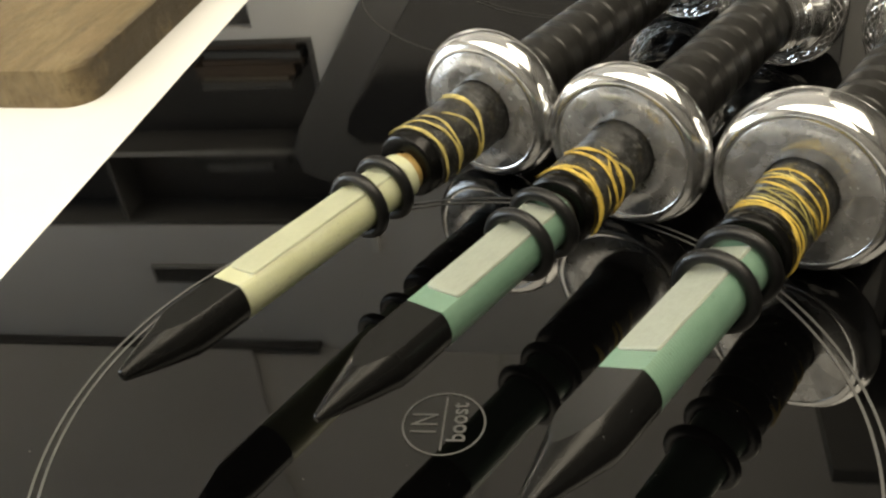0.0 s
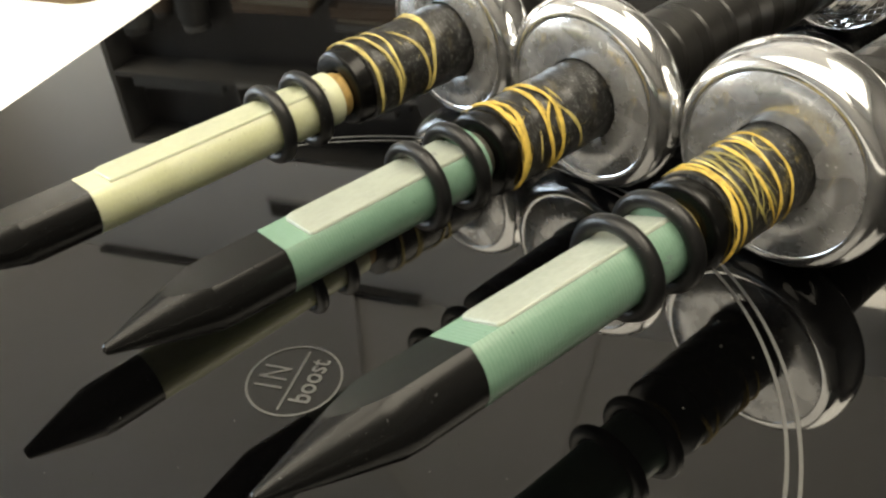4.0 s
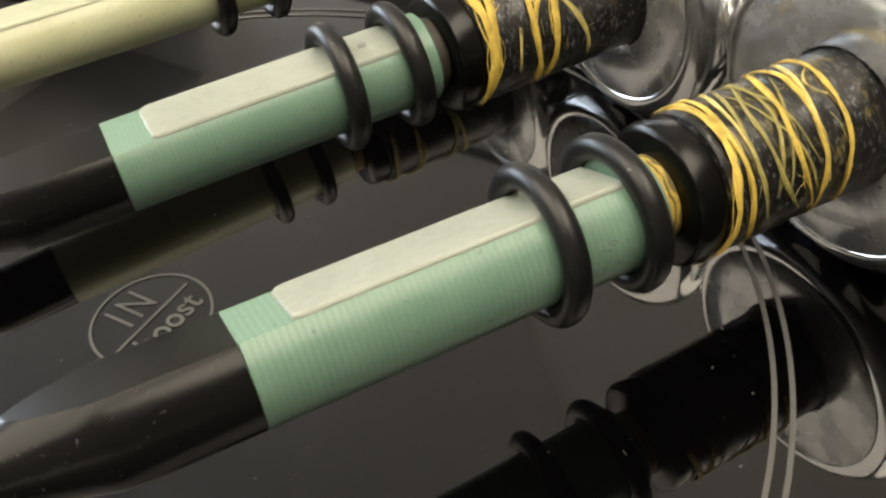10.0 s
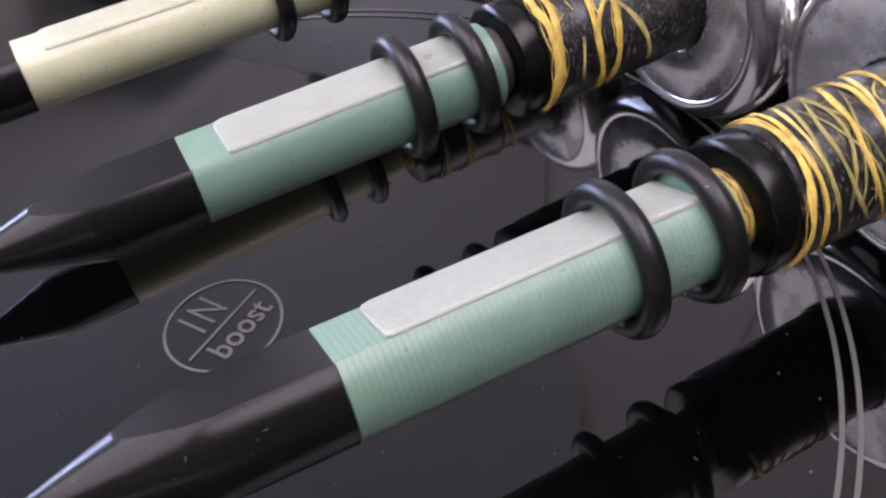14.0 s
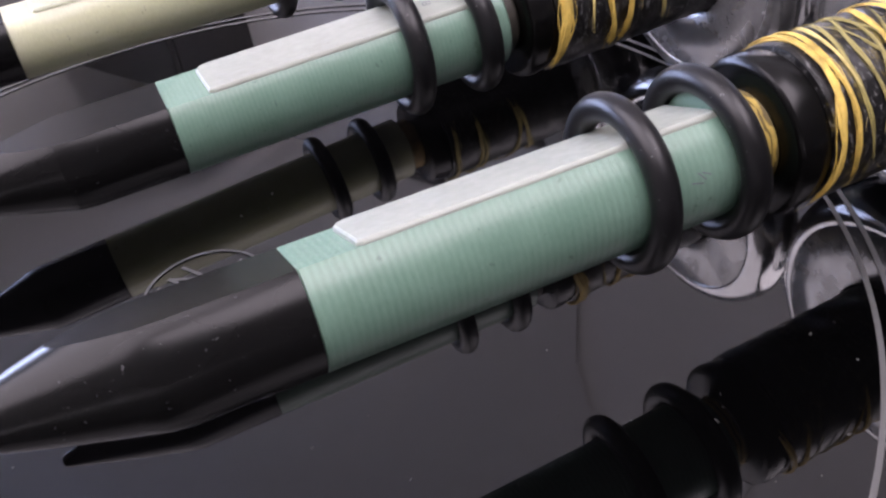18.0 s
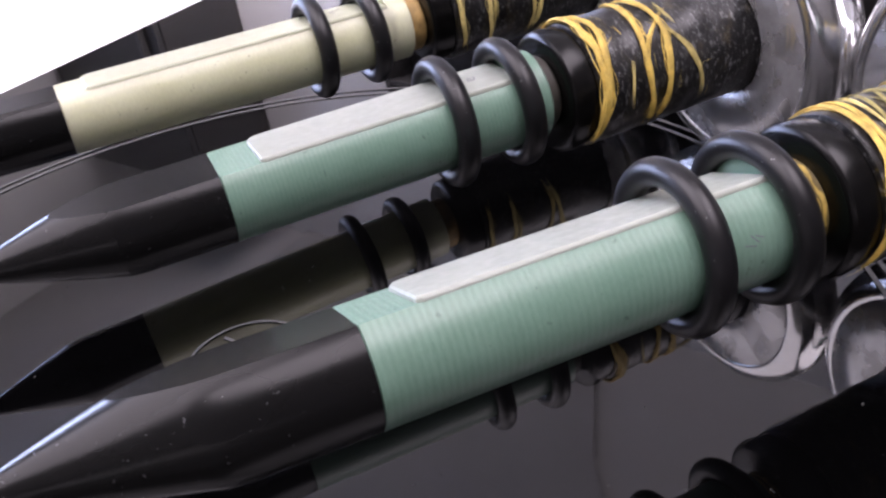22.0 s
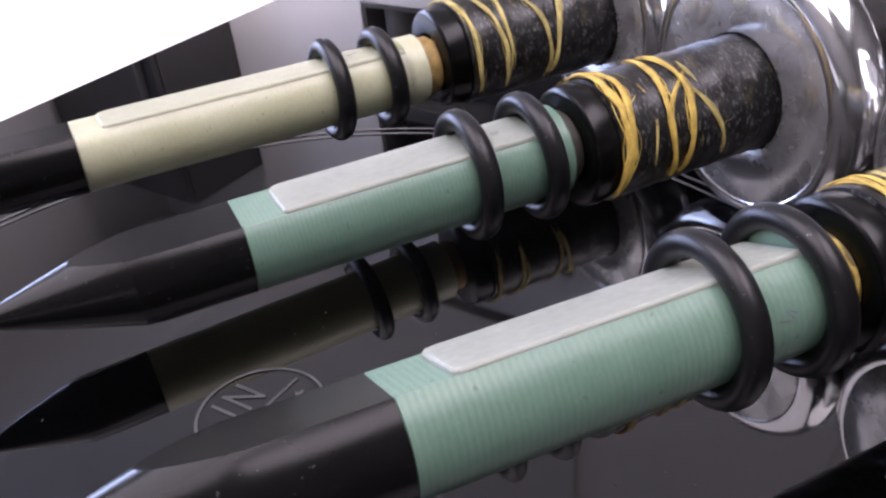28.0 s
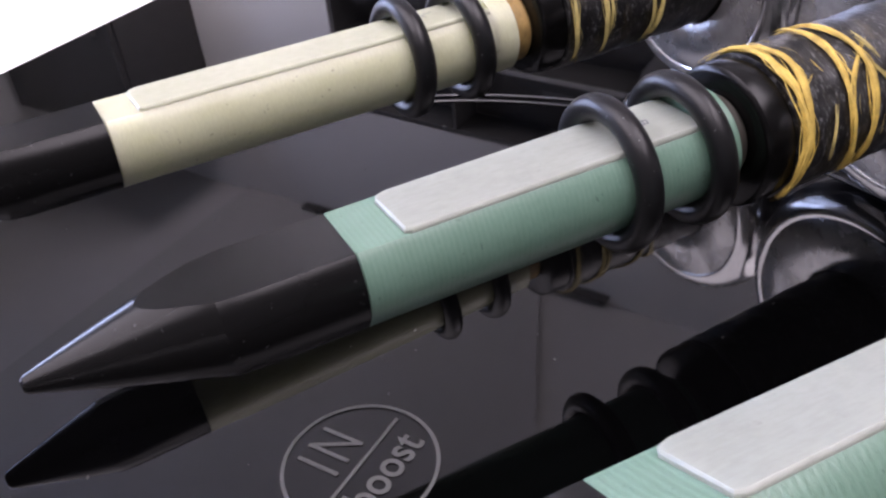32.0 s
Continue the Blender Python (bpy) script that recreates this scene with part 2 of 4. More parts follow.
v = coords(worktop_mat)
colour_in(worktop_mat, mix(worktop_mat, noise_tex(worktop_mat, v, 40), (0.78, 0.78, 0.77), (0.83, 0.83, 0.82)))

wood = material("worn_board_wood", (0.3, 0.22, 0.13), 0.62)
v = coords(wood, (1.6, 14, 14))
grain = noise_tex(wood, v, 12, 6, 0.65)
cc = ramp(wood, grain, [(0.25, (0.11, 0.075, 0.036)), (0.5, (0.185, 0.132, 0.066)), (0.75, (0.25, 0.185, 0.098))])
v2 = coords(wood)
stain = ramp(wood, noise_tex(wood, v2, 26, 5, 0.65), [(0.42, g(0)), (0.66, g(1))])
cc = mix(wood, mix(wood, 0.55, g(0), stain), cc, (0.155, 0.115, 0.055))
pale = ramp(wood, noise_tex(wood, coords(wood, (1, 2.5, 1)), 40, 4), [(0.52, g(0)), (0.7, g(1))])
cc = mix(wood, mix(wood, 0.4, g(0), pale), cc, (0.32, 0.255, 0.145))
scar = ramp(wood, noise_tex(wood, coords(wood, (1, 2.2, 1)), 110, 5, 0.75), [(0.57, g(0)), (0.68, g(1))])
cc = mix(wood, mix(wood, 0.55, g(0), scar), cc, (0.07, 0.048, 0.022))
pits = ramp(wood, noise_tex(wood, coords(wood, (1, 1.6, 1)), 260, 4, 0.7), [(0.6, g(0)), (0.7, g(1))])
cc = mix(wood, mix(wood, 0.5, g(0), pits), cc, (0.06, 0.042, 0.02))
sep = wood.node_tree.nodes.new("ShaderNodeSeparateXYZ")
link(wood, v2, sep.inputs["Vector"])
# one edge darkened: real dark stain, with that side's shade painted in
stain_and_shade = mix(wood, ramp(wood, sep.outputs["Y"], [(0.0, g(1)), (0.0035, g(0))]), g(0), ramp(wood, noise_tex(wood, v2, 45, 5, 0.7), [(0.3, g(0)), (0.5, g(1))]))
colour_in(wood, mix(wood, mix(wood, 0.85, g(0), stain_and_shade), cc, (0.035, 0.024, 0.012)))
bump(wood, grain, 0.5, 0.0012, bump(wood, noise_tex(wood, v2, 120, 6, 0.75), 0.9, 0.0016))


def paint(name, col, rough=0.6, scale=6):
    m = material(name, col, rough)
    n = noise_tex(m, coords(m), scale, 5)
    colour_in(m, mix(m, n, tuple(c * 0.92 for c in col), tuple(min(1, c * 1.05) for c in col)))
    return m


wall_paint = paint("white_wall_paint", (0.8, 0.79, 0.77))
grey_wall = paint("pale_grey_wall_paint", (0.74, 0.735, 0.73))
# darker tone for the painted ceiling shade; the joint strip shares it
shade_joint_paint = paint("ceiling_shade_and_joint", (0.34, 0.336, 0.332))
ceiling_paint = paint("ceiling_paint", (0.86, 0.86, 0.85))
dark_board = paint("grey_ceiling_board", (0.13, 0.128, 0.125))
dimmed_ceiling = paint("dimmed_white_paint", (0.41, 0.406, 0.4))
floor_mat = paint("dark_floor_tile", (0.09, 0.085, 0.08), 0.4)
brown_wall = paint("dark_brown_wall_paint", (0.03, 0.028, 0.026))
taupe_wall = paint("taupe_wall_paint", (0.12, 0.115, 0.11))
dark_cabinet = paint("dark_cabinet_front", (0.035, 0.033, 0.032), 0.35)
grey_panel = paint("grey_panel", (0.09, 0.09, 0.092), 0.4)
mid_grey = paint("mid_grey_front", (0.075, 0.073, 0.071), 0.4)
soft_grey = paint("soft_grey_front", (0.3, 0.295, 0.29), 0.45)
dark_glass = material("dark_screen", (0.012, 0.012, 0.014), 0.12)
sky_glow = material("daylight_sky", (0.5, 0.6, 0.75), 1.0, Emission_Color=(0.55, 0.72, 1.0, 1), Emission_Strength=8.0)
strip_glow = material("strip_light_cover", (0.9, 0.9, 0.88), 0.5, Emission_Color=(1.0, 0.97, 0.92, 1), Emission_Strength=4.0)
lamp_glow = material("lamp_diffuser", (0.9, 0.9, 0.88), 0.5)


# ---- building helpers ----
MM = 0.001


def finish(bm, name, mat, smooth=True, angle=32):
    bmesh.ops.recalc_face_normals(bm, faces=bm.faces)
    if smooth:
        for f in bm.faces:
            f.smooth = len(f.verts) < 9     # large flat faces stay flat
        for e in bm.edges:
            if len(e.link_faces) == 2 and e.calc_face_angle(0) > radians(angle):
                e.smooth = False
    me = bpy.data.meshes.new(name)
    bm.to_mesh(me)
    bm.free()
    me.materials.append(mat)
    return me


def part(name, bm, mat, parent=None, label="", smooth=True, angle=32):
    ob = new(name, finish(bm, name, mat, smooth, angle))
    if parent:
        ob.parent = parent
    return tagged(ob, label) if label else ob


def base(name, m, label, category, group=""):
    ob = new(name)
    ob.empty_display_size = 0.01
    ob.matrix_world = m
    return tagged(ob, label, category, group)


def lathe(profile, seg=72, bm=None, wobble=None):
    """A solid turned round the y axis from (station, radius) pairs in millimetres."""
    bm = bm or bmesh.new()
    rings = []
    for s, r in profile:
        if r <= 1e-6:
            rings.append([bm.verts.new((0, s * MM, 0))])
        else:
            ring = []
            for k in range(seg):
                a = 2 * math.pi * k / seg
                rr = r + (wobble(s, a) if wobble else 0)
                ring.append(bm.verts.new((rr * MM * math.sin(a), s * MM, rr * MM * math.cos(a))))
            rings.append(ring)
    for a, b in zip(rings, rings[1:]):
        for k in range(seg):
            j = (k + 1) % seg
            if len(a) == 1 and len(b) > 1:
                bm.faces.new((a[0], b[j], b[k]))
            elif len(b) == 1 and len(a) > 1:
                bm.faces.new((a[k], a[j], b[0]))
            elif len(a) > 1:
                bm.faces.new((a[k], a[j], b[j], b[k]))
    return bm


def box(bm, x0, x1, y0, y1, z0, z1, bevel=0.0, m=None):
    made = bmesh.ops.create_cube(bm, size=1, matrix=Matrix.Translation(((x0 + x1) / 2, (y0 + y1) / 2, (z0 + z1) / 2)) @ Matrix.Diagonal((x1 - x0, y1 - y0, z1 - z0, 1)))
    if bevel:
        es = list({e for vv in made["verts"] for e in vv.link_edges})
        bmesh.ops.bevel(bm, geom=es, offset=bevel, segments=2, profile=0.6, affect="EDGES")
    if m:
        bmesh.ops.transform(bm, matrix=m, verts=bm.verts)
    return bm


def prism(bm, outline, z0, z1, bevel=0.0, segments=3):
    """An outline in x and y, drawn up from z0 to z1, with its top edge rounded."""
    lo = [bm.verts.new((x, y, z0)) for x, y in outline]
    hi = [bm.verts.new((x, y, z1)) for x, y in outline]
    n = len(outline)
    bm.faces.new(lo[::-1])
    top = bm.faces.new(hi)
    for k in range(n):
        j = (k + 1) % n
        bm.faces.new((lo[k], lo[j], hi[j], hi[k]))
    if bevel:
        bmesh.ops.bevel(bm, geom=list(top.edges), offset=bevel, segments=segments, profile=0.6, affect="EDGES")
    return bm


def rounded(x0, x1, y0, y1, r, n=6):
    pts = []
    for cx, cy, a0 in ((x1 - r, y1 - r, 0), (x0 + r, y1 - r, 90), (x0 + r, y0 + r, 180), (x1 - r, y0 + r, 270)):
        for k in range(n + 1):
            a = radians(a0 + 90 * k / n)
            pts.append((cx + r * math.cos(a), cy + r * math.sin(a)))
    return pts


def tube(bm, pts, radius, sides=7, flat=1.0, closed=False, out=None):
    """A cord through points; out gives the outward way at a point, along which it is flattened."""
    n = len(pts)
    rings = []
    for k in range(n):
        p = pts[k]
        a, b = (pts[k - 1], pts[(k + 1) % n]) if closed else (pts[max(k - 1, 0)], pts[min(k + 1, n - 1)])
        d = (b - a).normalized()
        up = (out(p) if out else Vector((0, 0, 1)))
        side = d.cross(up).normalized()
        up = side.cross(d)
        rad = radius(k) if callable(radius) else radius
        rings.append([bm.verts.new(p + side * rad * math.cos(2 * math.pi * q / sides) + up * rad * flat * math.sin(2 * math.pi * q / sides)) for q in range(sides)])
    for k in range(n if closed else n - 1):
        a, b = rings[k], rings[(k + 1) % n]
        for q in range(sides):
            w = (q + 1) % sides
            bm.faces.new((a[q], a[w], b[w], b[q]))
    if not closed:
        bm.faces.new(rings[0][::-1])
        bm.faces.new(rings[-1])
    return bm


def torus(bm, s, radius, thick, tilt=(0, 0), seg=64, sides=14):
    pts = []
    for k in range(seg):
        a = 2 * math.pi * k / seg
        x, z = radius * math.sin(a), radius * math.cos(a)
        pts.append(Vector((x, s + tilt[0] * z + tilt[1] * x, z)) * MM)
    c = Vector((0, s * MM, 0))
    return tube(bm, pts, thick * MM, sides, closed=True, out=lambda p: (p - c).normalized())


def cut_flat(bm, h):
    """Planes the round solid off at height h."""
    r = bmesh.ops.bisect_plane(bm, geom=list(bm.verts) + list(bm.edges) + list(bm.faces), plane_co=(0, 0, h * MM), plane_no=(0, 0, 1), clear_outer=True)
    es = [e for e in r["geom_cut"] if isinstance(e, bmesh.types.BMEdge)]
    bmesh.ops.edgenet_fill(bm, edges=es)
    return bm


# ---- the room ----
def setting(name, bm, mat, label, category, smooth=False):
    ob = part(name, bm, mat, None, "", smooth)
    ob.matrix_world = ROOM
    return tagged(ob, label, category, kind="structure")


U0, U1, V0, V1, ZF, ZC = -1.6, 1.75, -1.6, 2.7, -0.9, 1.6
setting("floor", box(bmesh.new(), U0, U1, V0, V1, ZF - 0.1, ZF), floor_mat, "dark tiled kitchen floor", "floor")
# white ceiling, its paint dimmed to grey so the glass mirrors less light
setting("ceiling", box(bmesh.new(), U0, U1, V0, V1, ZC, ZC + 0.1), dimmed_ceiling, "plain white kitchen ceiling dimmed to grey", "ceiling")
# added slab: shade round the ceiling's light pool, put into darker paint
setting("ceiling_shade_slab", prism(bmesh.new(), [(U0 + 0.001, 0.45), (0.9, 0.45), (1.0, 0.48), (1.09, 0.54), (1.18, 0.65), (1.28, 0.73), (U1 - 0.001, 0.97), (U1 - 0.001, 2.05), (U0 + 0.001, 2.05)], ZC - 0.018, ZC - 0.001), shade_joint_paint, "darker ceiling slab painted in for the shade round a light pool", "ceiling")
setting("ceiling_strip", box(bmesh.new(), U0 + 0.001, U1 - 0.001, 0.262, 0.27, ZC - 0.004, ZC - 0.001), shade_joint_paint, "thin grey joint strip on the ceiling", "ceiling")
bm = bmesh.new()
for v0, v1, z0, z1 in ((V0 - 0.1, 0.62, ZF - 0.1, ZC + 0.1), (1.58, V1 + 0.1, ZF - 0.1, ZC + 0.1), (0.75, 1.58, ZF - 0.1, -0.2), (0.62, 0.75, ZF - 0.1, 0.685), (0.75, 1.58, 0.66, 0.685), (0.62, 1.58, 1.185, ZC + 0.1)):
    box(bm, U1, U1 + 0.13, v0, v1, z0, z1)
setting("wall_east", bm, grey_wall, "pale grey painted kitchen wall with a shelf recess", "wall")
# unseen wall, toned down so less side light reaches the reeds
setting("wall_west", box(bmesh.new(), U0 - 0.1, U0, V0 - 0.1, V1 + 0.1, ZF - 0.1, ZC + 0.1), taupe_wall, "plain taupe unseen wall over added dark cabinets", "wall")
WU0, WU1, WZ0, WZ1 = -0.7, 1.0, 0.0, 0.85
bm = bmesh.new()
for u0, u1, z0, z1 in ((U0, WU0, ZF - 0.1, ZC + 0.1), (WU1, U1, ZF - 0.1, ZC + 0.1), (WU0, WU1, ZF - 0.1, WZ0), (WU0, WU1, WZ1, ZC + 0.1)):
    box(bm, u0, u1, V1, V1 + 0.1, z0, z1)
setting("wall_north", bm, wall_paint, "plain white painted wall with a window", "wall")
win = base("window_1", ROOM @ pose(0, V1 + 0.05, 0), "white framed kitchen window with grey daylight outside", "window")
tagged(win, kind="structure")
for u0, u1, z0, z1 in ((WU0, WU1, WZ0, WZ0 + 0.05), (WU0, WU1, WZ1 - 0.05, WZ1), (WU0, WU0 + 0.05, WZ0 + 0.05, WZ1 - 0.05), (WU1 - 0.05, WU1, WZ0 + 0.05, WZ1 - 0.05), (0.12, 0.18, WZ0 + 0.05, WZ1 - 0.05)):
    part("frame_bar", box(bmesh.new(), u0 + 0.001, u1 - 0.001, -0.03, 0.03, z0 + 0.001, z1 - 0.001, 0.004), ceiling_paint, win, smooth=False)
part("sill", box(bmesh.new(), WU0 - 0.03, WU1 + 0.03, -0.16, -0.051, WZ0 - 0.03, WZ0 - 0.002, 0.004), ceiling_paint, win, smooth=False)
sky_ob = part("backdrop", box(bmesh.new(), WU0 - 0.6, WU1 + 0.6, 0.6, 0.61, WZ0 - 0.6, WZ1 + 0.6), sky_glow, None, smooth=False)
sky_ob.matrix_world = ROOM @ pose(0, V1, 0)
tagged(sky_ob, "pale blue daylight sky outside the window", "sky", kind="structure")
# unseen wall, made dark to keep light off the reeds' near sides
setting("wall_south", box(bmesh.new(), U0, U1, V0 - 0.1, V0, ZF - 0.1, ZC + 0.1), brown_wall, "plain unseen wall, dark brown to keep side light low", "wall")
setting("trim", box(bmesh.new(), U1 - 0.03, U1 - 0.001, 0.76, 1.8, ZC - 0.03, ZC - 0.0185), dark_cabinet, "dark trim where wall meets ceiling", "trim")

# base cabinet that carries the worktop
cab = base("base_cabinet", HOB @ pose(0.1, -0.05, ZF), "dark kitchen base cabinet under the white worktop", "cabinet")
part("body", box(bmesh.new(), -0.75, 0.95, -0.42, 0.62, 0.1, 0.86), dark_cabinet, cab, smooth=False)
part("plinth", box(bmesh.new(), -0.73, 0.93, -0.36, 0.56, 0.0, 0.1), dark_cabinet, cab, smooth=False)
top_ob = base("worktop", HOB, "plain white laminate worktop round the hob", "worktop")
part("slab", box(bmesh.new(), -0.8, 1.2, -0.455, 0.655, -0.0395, -0.0045, 0.002), worktop_mat, top_ob, smooth=False)
part("edge_band", box(bmesh.new(), -0.8, 1.2, -0.46, -0.4552, -0.0395, -0.0048, 0.001), worktop_mat, top_ob, smooth=False)
part("edge_band", box(bmesh.new(), -0.8, 1.2, 0.7002, 0.66, -0.0395, -0.0048, 0.001), worktop_mat, top_ob, smooth=False)

# ---- the hob ----
hob = base("induction_hob", HOB, "black glass induction hob with printed grey zone marks", "hob")
part("glass_panel", prism(bmesh.new(), rounded(-0.17, 0.43, -0.405, 0.1110, 0.008), -0.0044, 0.0, 0.0005, 2), glass, hob, "shiny black glass panel with fine dust")


def print_ring(cx, cy, r, w, seg=160):
    bm = bmesh.new()
    a = [bm.verts.new((cx + (r - w) * math.cos(2 * math.pi * k / seg), cy + (r - w) * math.sin(2 * math.pi * k / seg), 0)) for k in range(seg)]
    b = [bm.verts.new((cx + (r + w) * math.cos(2 * math.pi * k / seg), cy + (r + w) * math.sin(2 * math.pi * k / seg), 0)) for k in range(seg)]
    for k in range(seg):
        j = (k + 1) % seg
        bm.faces.new((a[k], b[k], b[j], a[j]))
    bmesh.ops.translate(bm, verts=bm.verts, vec=(0, 0, 0.00012))
    return bm


Z2 = (0.2257, -0.0118)
LOGO = (0.00073, 0.00029)
for nm, cx, cy, r, w in (("zone_line", 0, 0, 0.07264, 0.00028), ("zone_line", 0, 0, 0.07087, 0.00028), ("zone_line", *Z2, 0.0838, 0.0002), ("zone_line", *Z2, 0.0488, 0.00018),
                         ("zone_line", *Z2, 0.0470, 0.00018), ("boost_circle", *LOGO, 0.0073, 0.00019)):
    part(nm, print_ring(cx, cy, r, w), faint_print if cx > 0.1 else print_mat, hob, "thin grey printed line", smooth=False)
SIGN = pose(*LOGO, 0, 0, 0, 4.1)       # the printed sign stands slightly askew
stroke = part("boost_stroke", box(bmesh.new(), -0.0063, 0.0063, -0.00017, 0.00017, 0.00002, 0.00012), print_mat, hob, "thin grey printed line", smooth=False)
stroke.matrix_basis = SIGN
for nm, strokes in (("letter_i", [(-2.0, 1.4, -2.0, 5.6)]), ("letter_n", [(-0.25, 1.4, -0.25, 5.6), (-0.25, 5.6, 2.05, 1.4), (2.05, 1.4, 2.05, 5.6)])):
    bm = bmesh.new()
    for k, (x0, y0, x1, y1) in enumerate(strokes):
        d = Vector((x1 - x0, y1 - y0)).normalized() * 0.21
        p, q = Vector((x0, y0)) - d, Vector((x1, y1)) + d
        out = [p + Vector((d.y, -d.x)), q + Vector((d.y, -d.x)), q + Vector((-d.y, d.x)), p + Vector((-d.y, d.x))]
        prism(bm, [(c.x * MM, c.y * MM) for c in out], 0.00006, 0.00012 + 0.000004 * k)
    part(nm, bm, print_mat, hob, smooth=False).matrix_basis = SIGN


def lettering(name, text, size, x, y, parent, mat, squeeze=1.0, weight=0.0, spread=1.0):
    cu = bpy.data.curves.new(name, "FONT")
    cu.body, cu.size, cu.align_x, cu.align_y, cu.offset, cu.space_character = text, size, "CENTER", "CENTER", weight, spread
    tmp = new(name + "_text", cu)
    bpy.context.view_layer.update()
    me = bpy.data.meshes.new_from_object(tmp.evaluated_get(bpy.context.evaluated_depsgraph_get()))
    bpy.data.objects.remove(tmp)
    bm = bmesh.new()
    bm.from_mesh(me)
    bmesh.ops.scale(bm, vec=(squeeze, 1, 1), verts=bm.verts)
    bmesh.ops.translate(bm, verts=bm.verts, vec=(x, y, 0.00012))
    return part(name, bm, mat, parent, smooth=False)


lettering("letters_boost", "boost", 0.0047, 0.0003, -0.0026, hob, print_mat, 0.84, 0.00008, 1.02).matrix_basis = SIGN

# ---- the cutting board ----
board = part("cutting_board", prism(bmesh.new(), rounded(0, 0.34, 0, 0.24, 0.011), 0, 0.0128, 0.0022, 3), wood)
board.matrix_world = pose(-0.1810, 0.0458, -0.0045, 0, 0, 117)
tagged(board, "worn brown wooden cutting board on the white worktop", "cutting board")


# ---- bagpipe drones ----
def drone_pose(x, z, az, el):
    return pose(x * MM, 0, z * MM, el, 0, -az)


def strand(path, turns, radius, wrap_r, a0=0.0, seed=0, flat=0.6):
    """A yarn of loose filaments laid round the tenon; path gives its station in millimetres at each angle."""
    n = int(turns * 64)
    rnd = random.Random(seed)
    ph = [rnd.uniform(0, 6.28) for _ in range(3)]
    bm = bmesh.new()
    for q in range(8):
        stray = q > 4
        p = [rnd.uniform(0, 6.28) for _ in range(5)]
        fr = [rnd.uniform(1.5, 3.5), rnd.uniform(4.0, 9.0)]
        k0, k1 = rnd.randint(0, max(1, n // 12)), n - rnd.randint(0, max(1, n // 8))
        fil = radius * (rnd.uniform(0.1, 0.2) if stray else rnd.uniform(0.38, 0.6))
        pts, rad = [], []
        for k in range(k0, k1 + 1):
            a = a0 + 2 * math.pi * turns * k / n
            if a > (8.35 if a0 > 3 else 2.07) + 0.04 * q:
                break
            s = path(k / n * turns) + 0.13 * math.sin(2.1 * a + ph[0]) + 0.1 * math.sin(5.3 * a + ph[1])
            s += radius * (2.4 if stray else 1.0) * (0.5 * math.sin(fr[0] * a + p[0]) + 0.22 * math.sin(fr[1] * a + p[1]))
            r = wrap_r + fil * flat * 0.6 + radius * 0.35 * (1 + math.sin(fr[0] * a + p[2])) + 0.04 * math.sin(3.7 * a + ph[2])
            pts.append(Vector((r * math.sin(a), s, r * math.cos(a))) * MM)
            rad.append(fil * MM * (0.85 + 0.3 * math.sin(fr[1] * a + p[3])) * min(1, (k - k0 + 1) / 6, (k1 - k + 1) / 6))
        if len(pts) < 3:
            continue
        tube(bm, pts, lambda w: rad[w], 6, flat, out=lambda v: Vector((v.x, 0, v.z)).normalized())
    return bm


def loose_fibres(s0, s1, wrap_r, count, seed):
    """Short hairs rubbed off the thread, clinging to the wrapping."""
    rnd = random.Random(seed)
    bm = bmesh.new()
    for q in range(count):
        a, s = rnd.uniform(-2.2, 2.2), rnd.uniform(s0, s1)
        da, ds, n = rnd.uniform(-0.25, 0.25), rnd.gauss(0, 0.7), 7
        curl, lift = rnd.uniform(-0.2, 0.2), rnd.uniform(0.02, 0.25)
        pts = []
        for k in range(n):
            f = k / (n - 1)
            r, b = wrap_r + 0.06 + lift * f * f, a + da * f + 0.03 * math.sin(5 * f + q)
            pts.append(Vector((r * math.sin(b), s + ds * f + curl * math.sin(math.pi * f), r * math.cos(b))) * MM)
        tube(bm, pts, rnd.uniform(0.012, 0.03) * MM, 4, out=lambda v: Vector((v.x, 0, v.z)).normalized())
    return bm


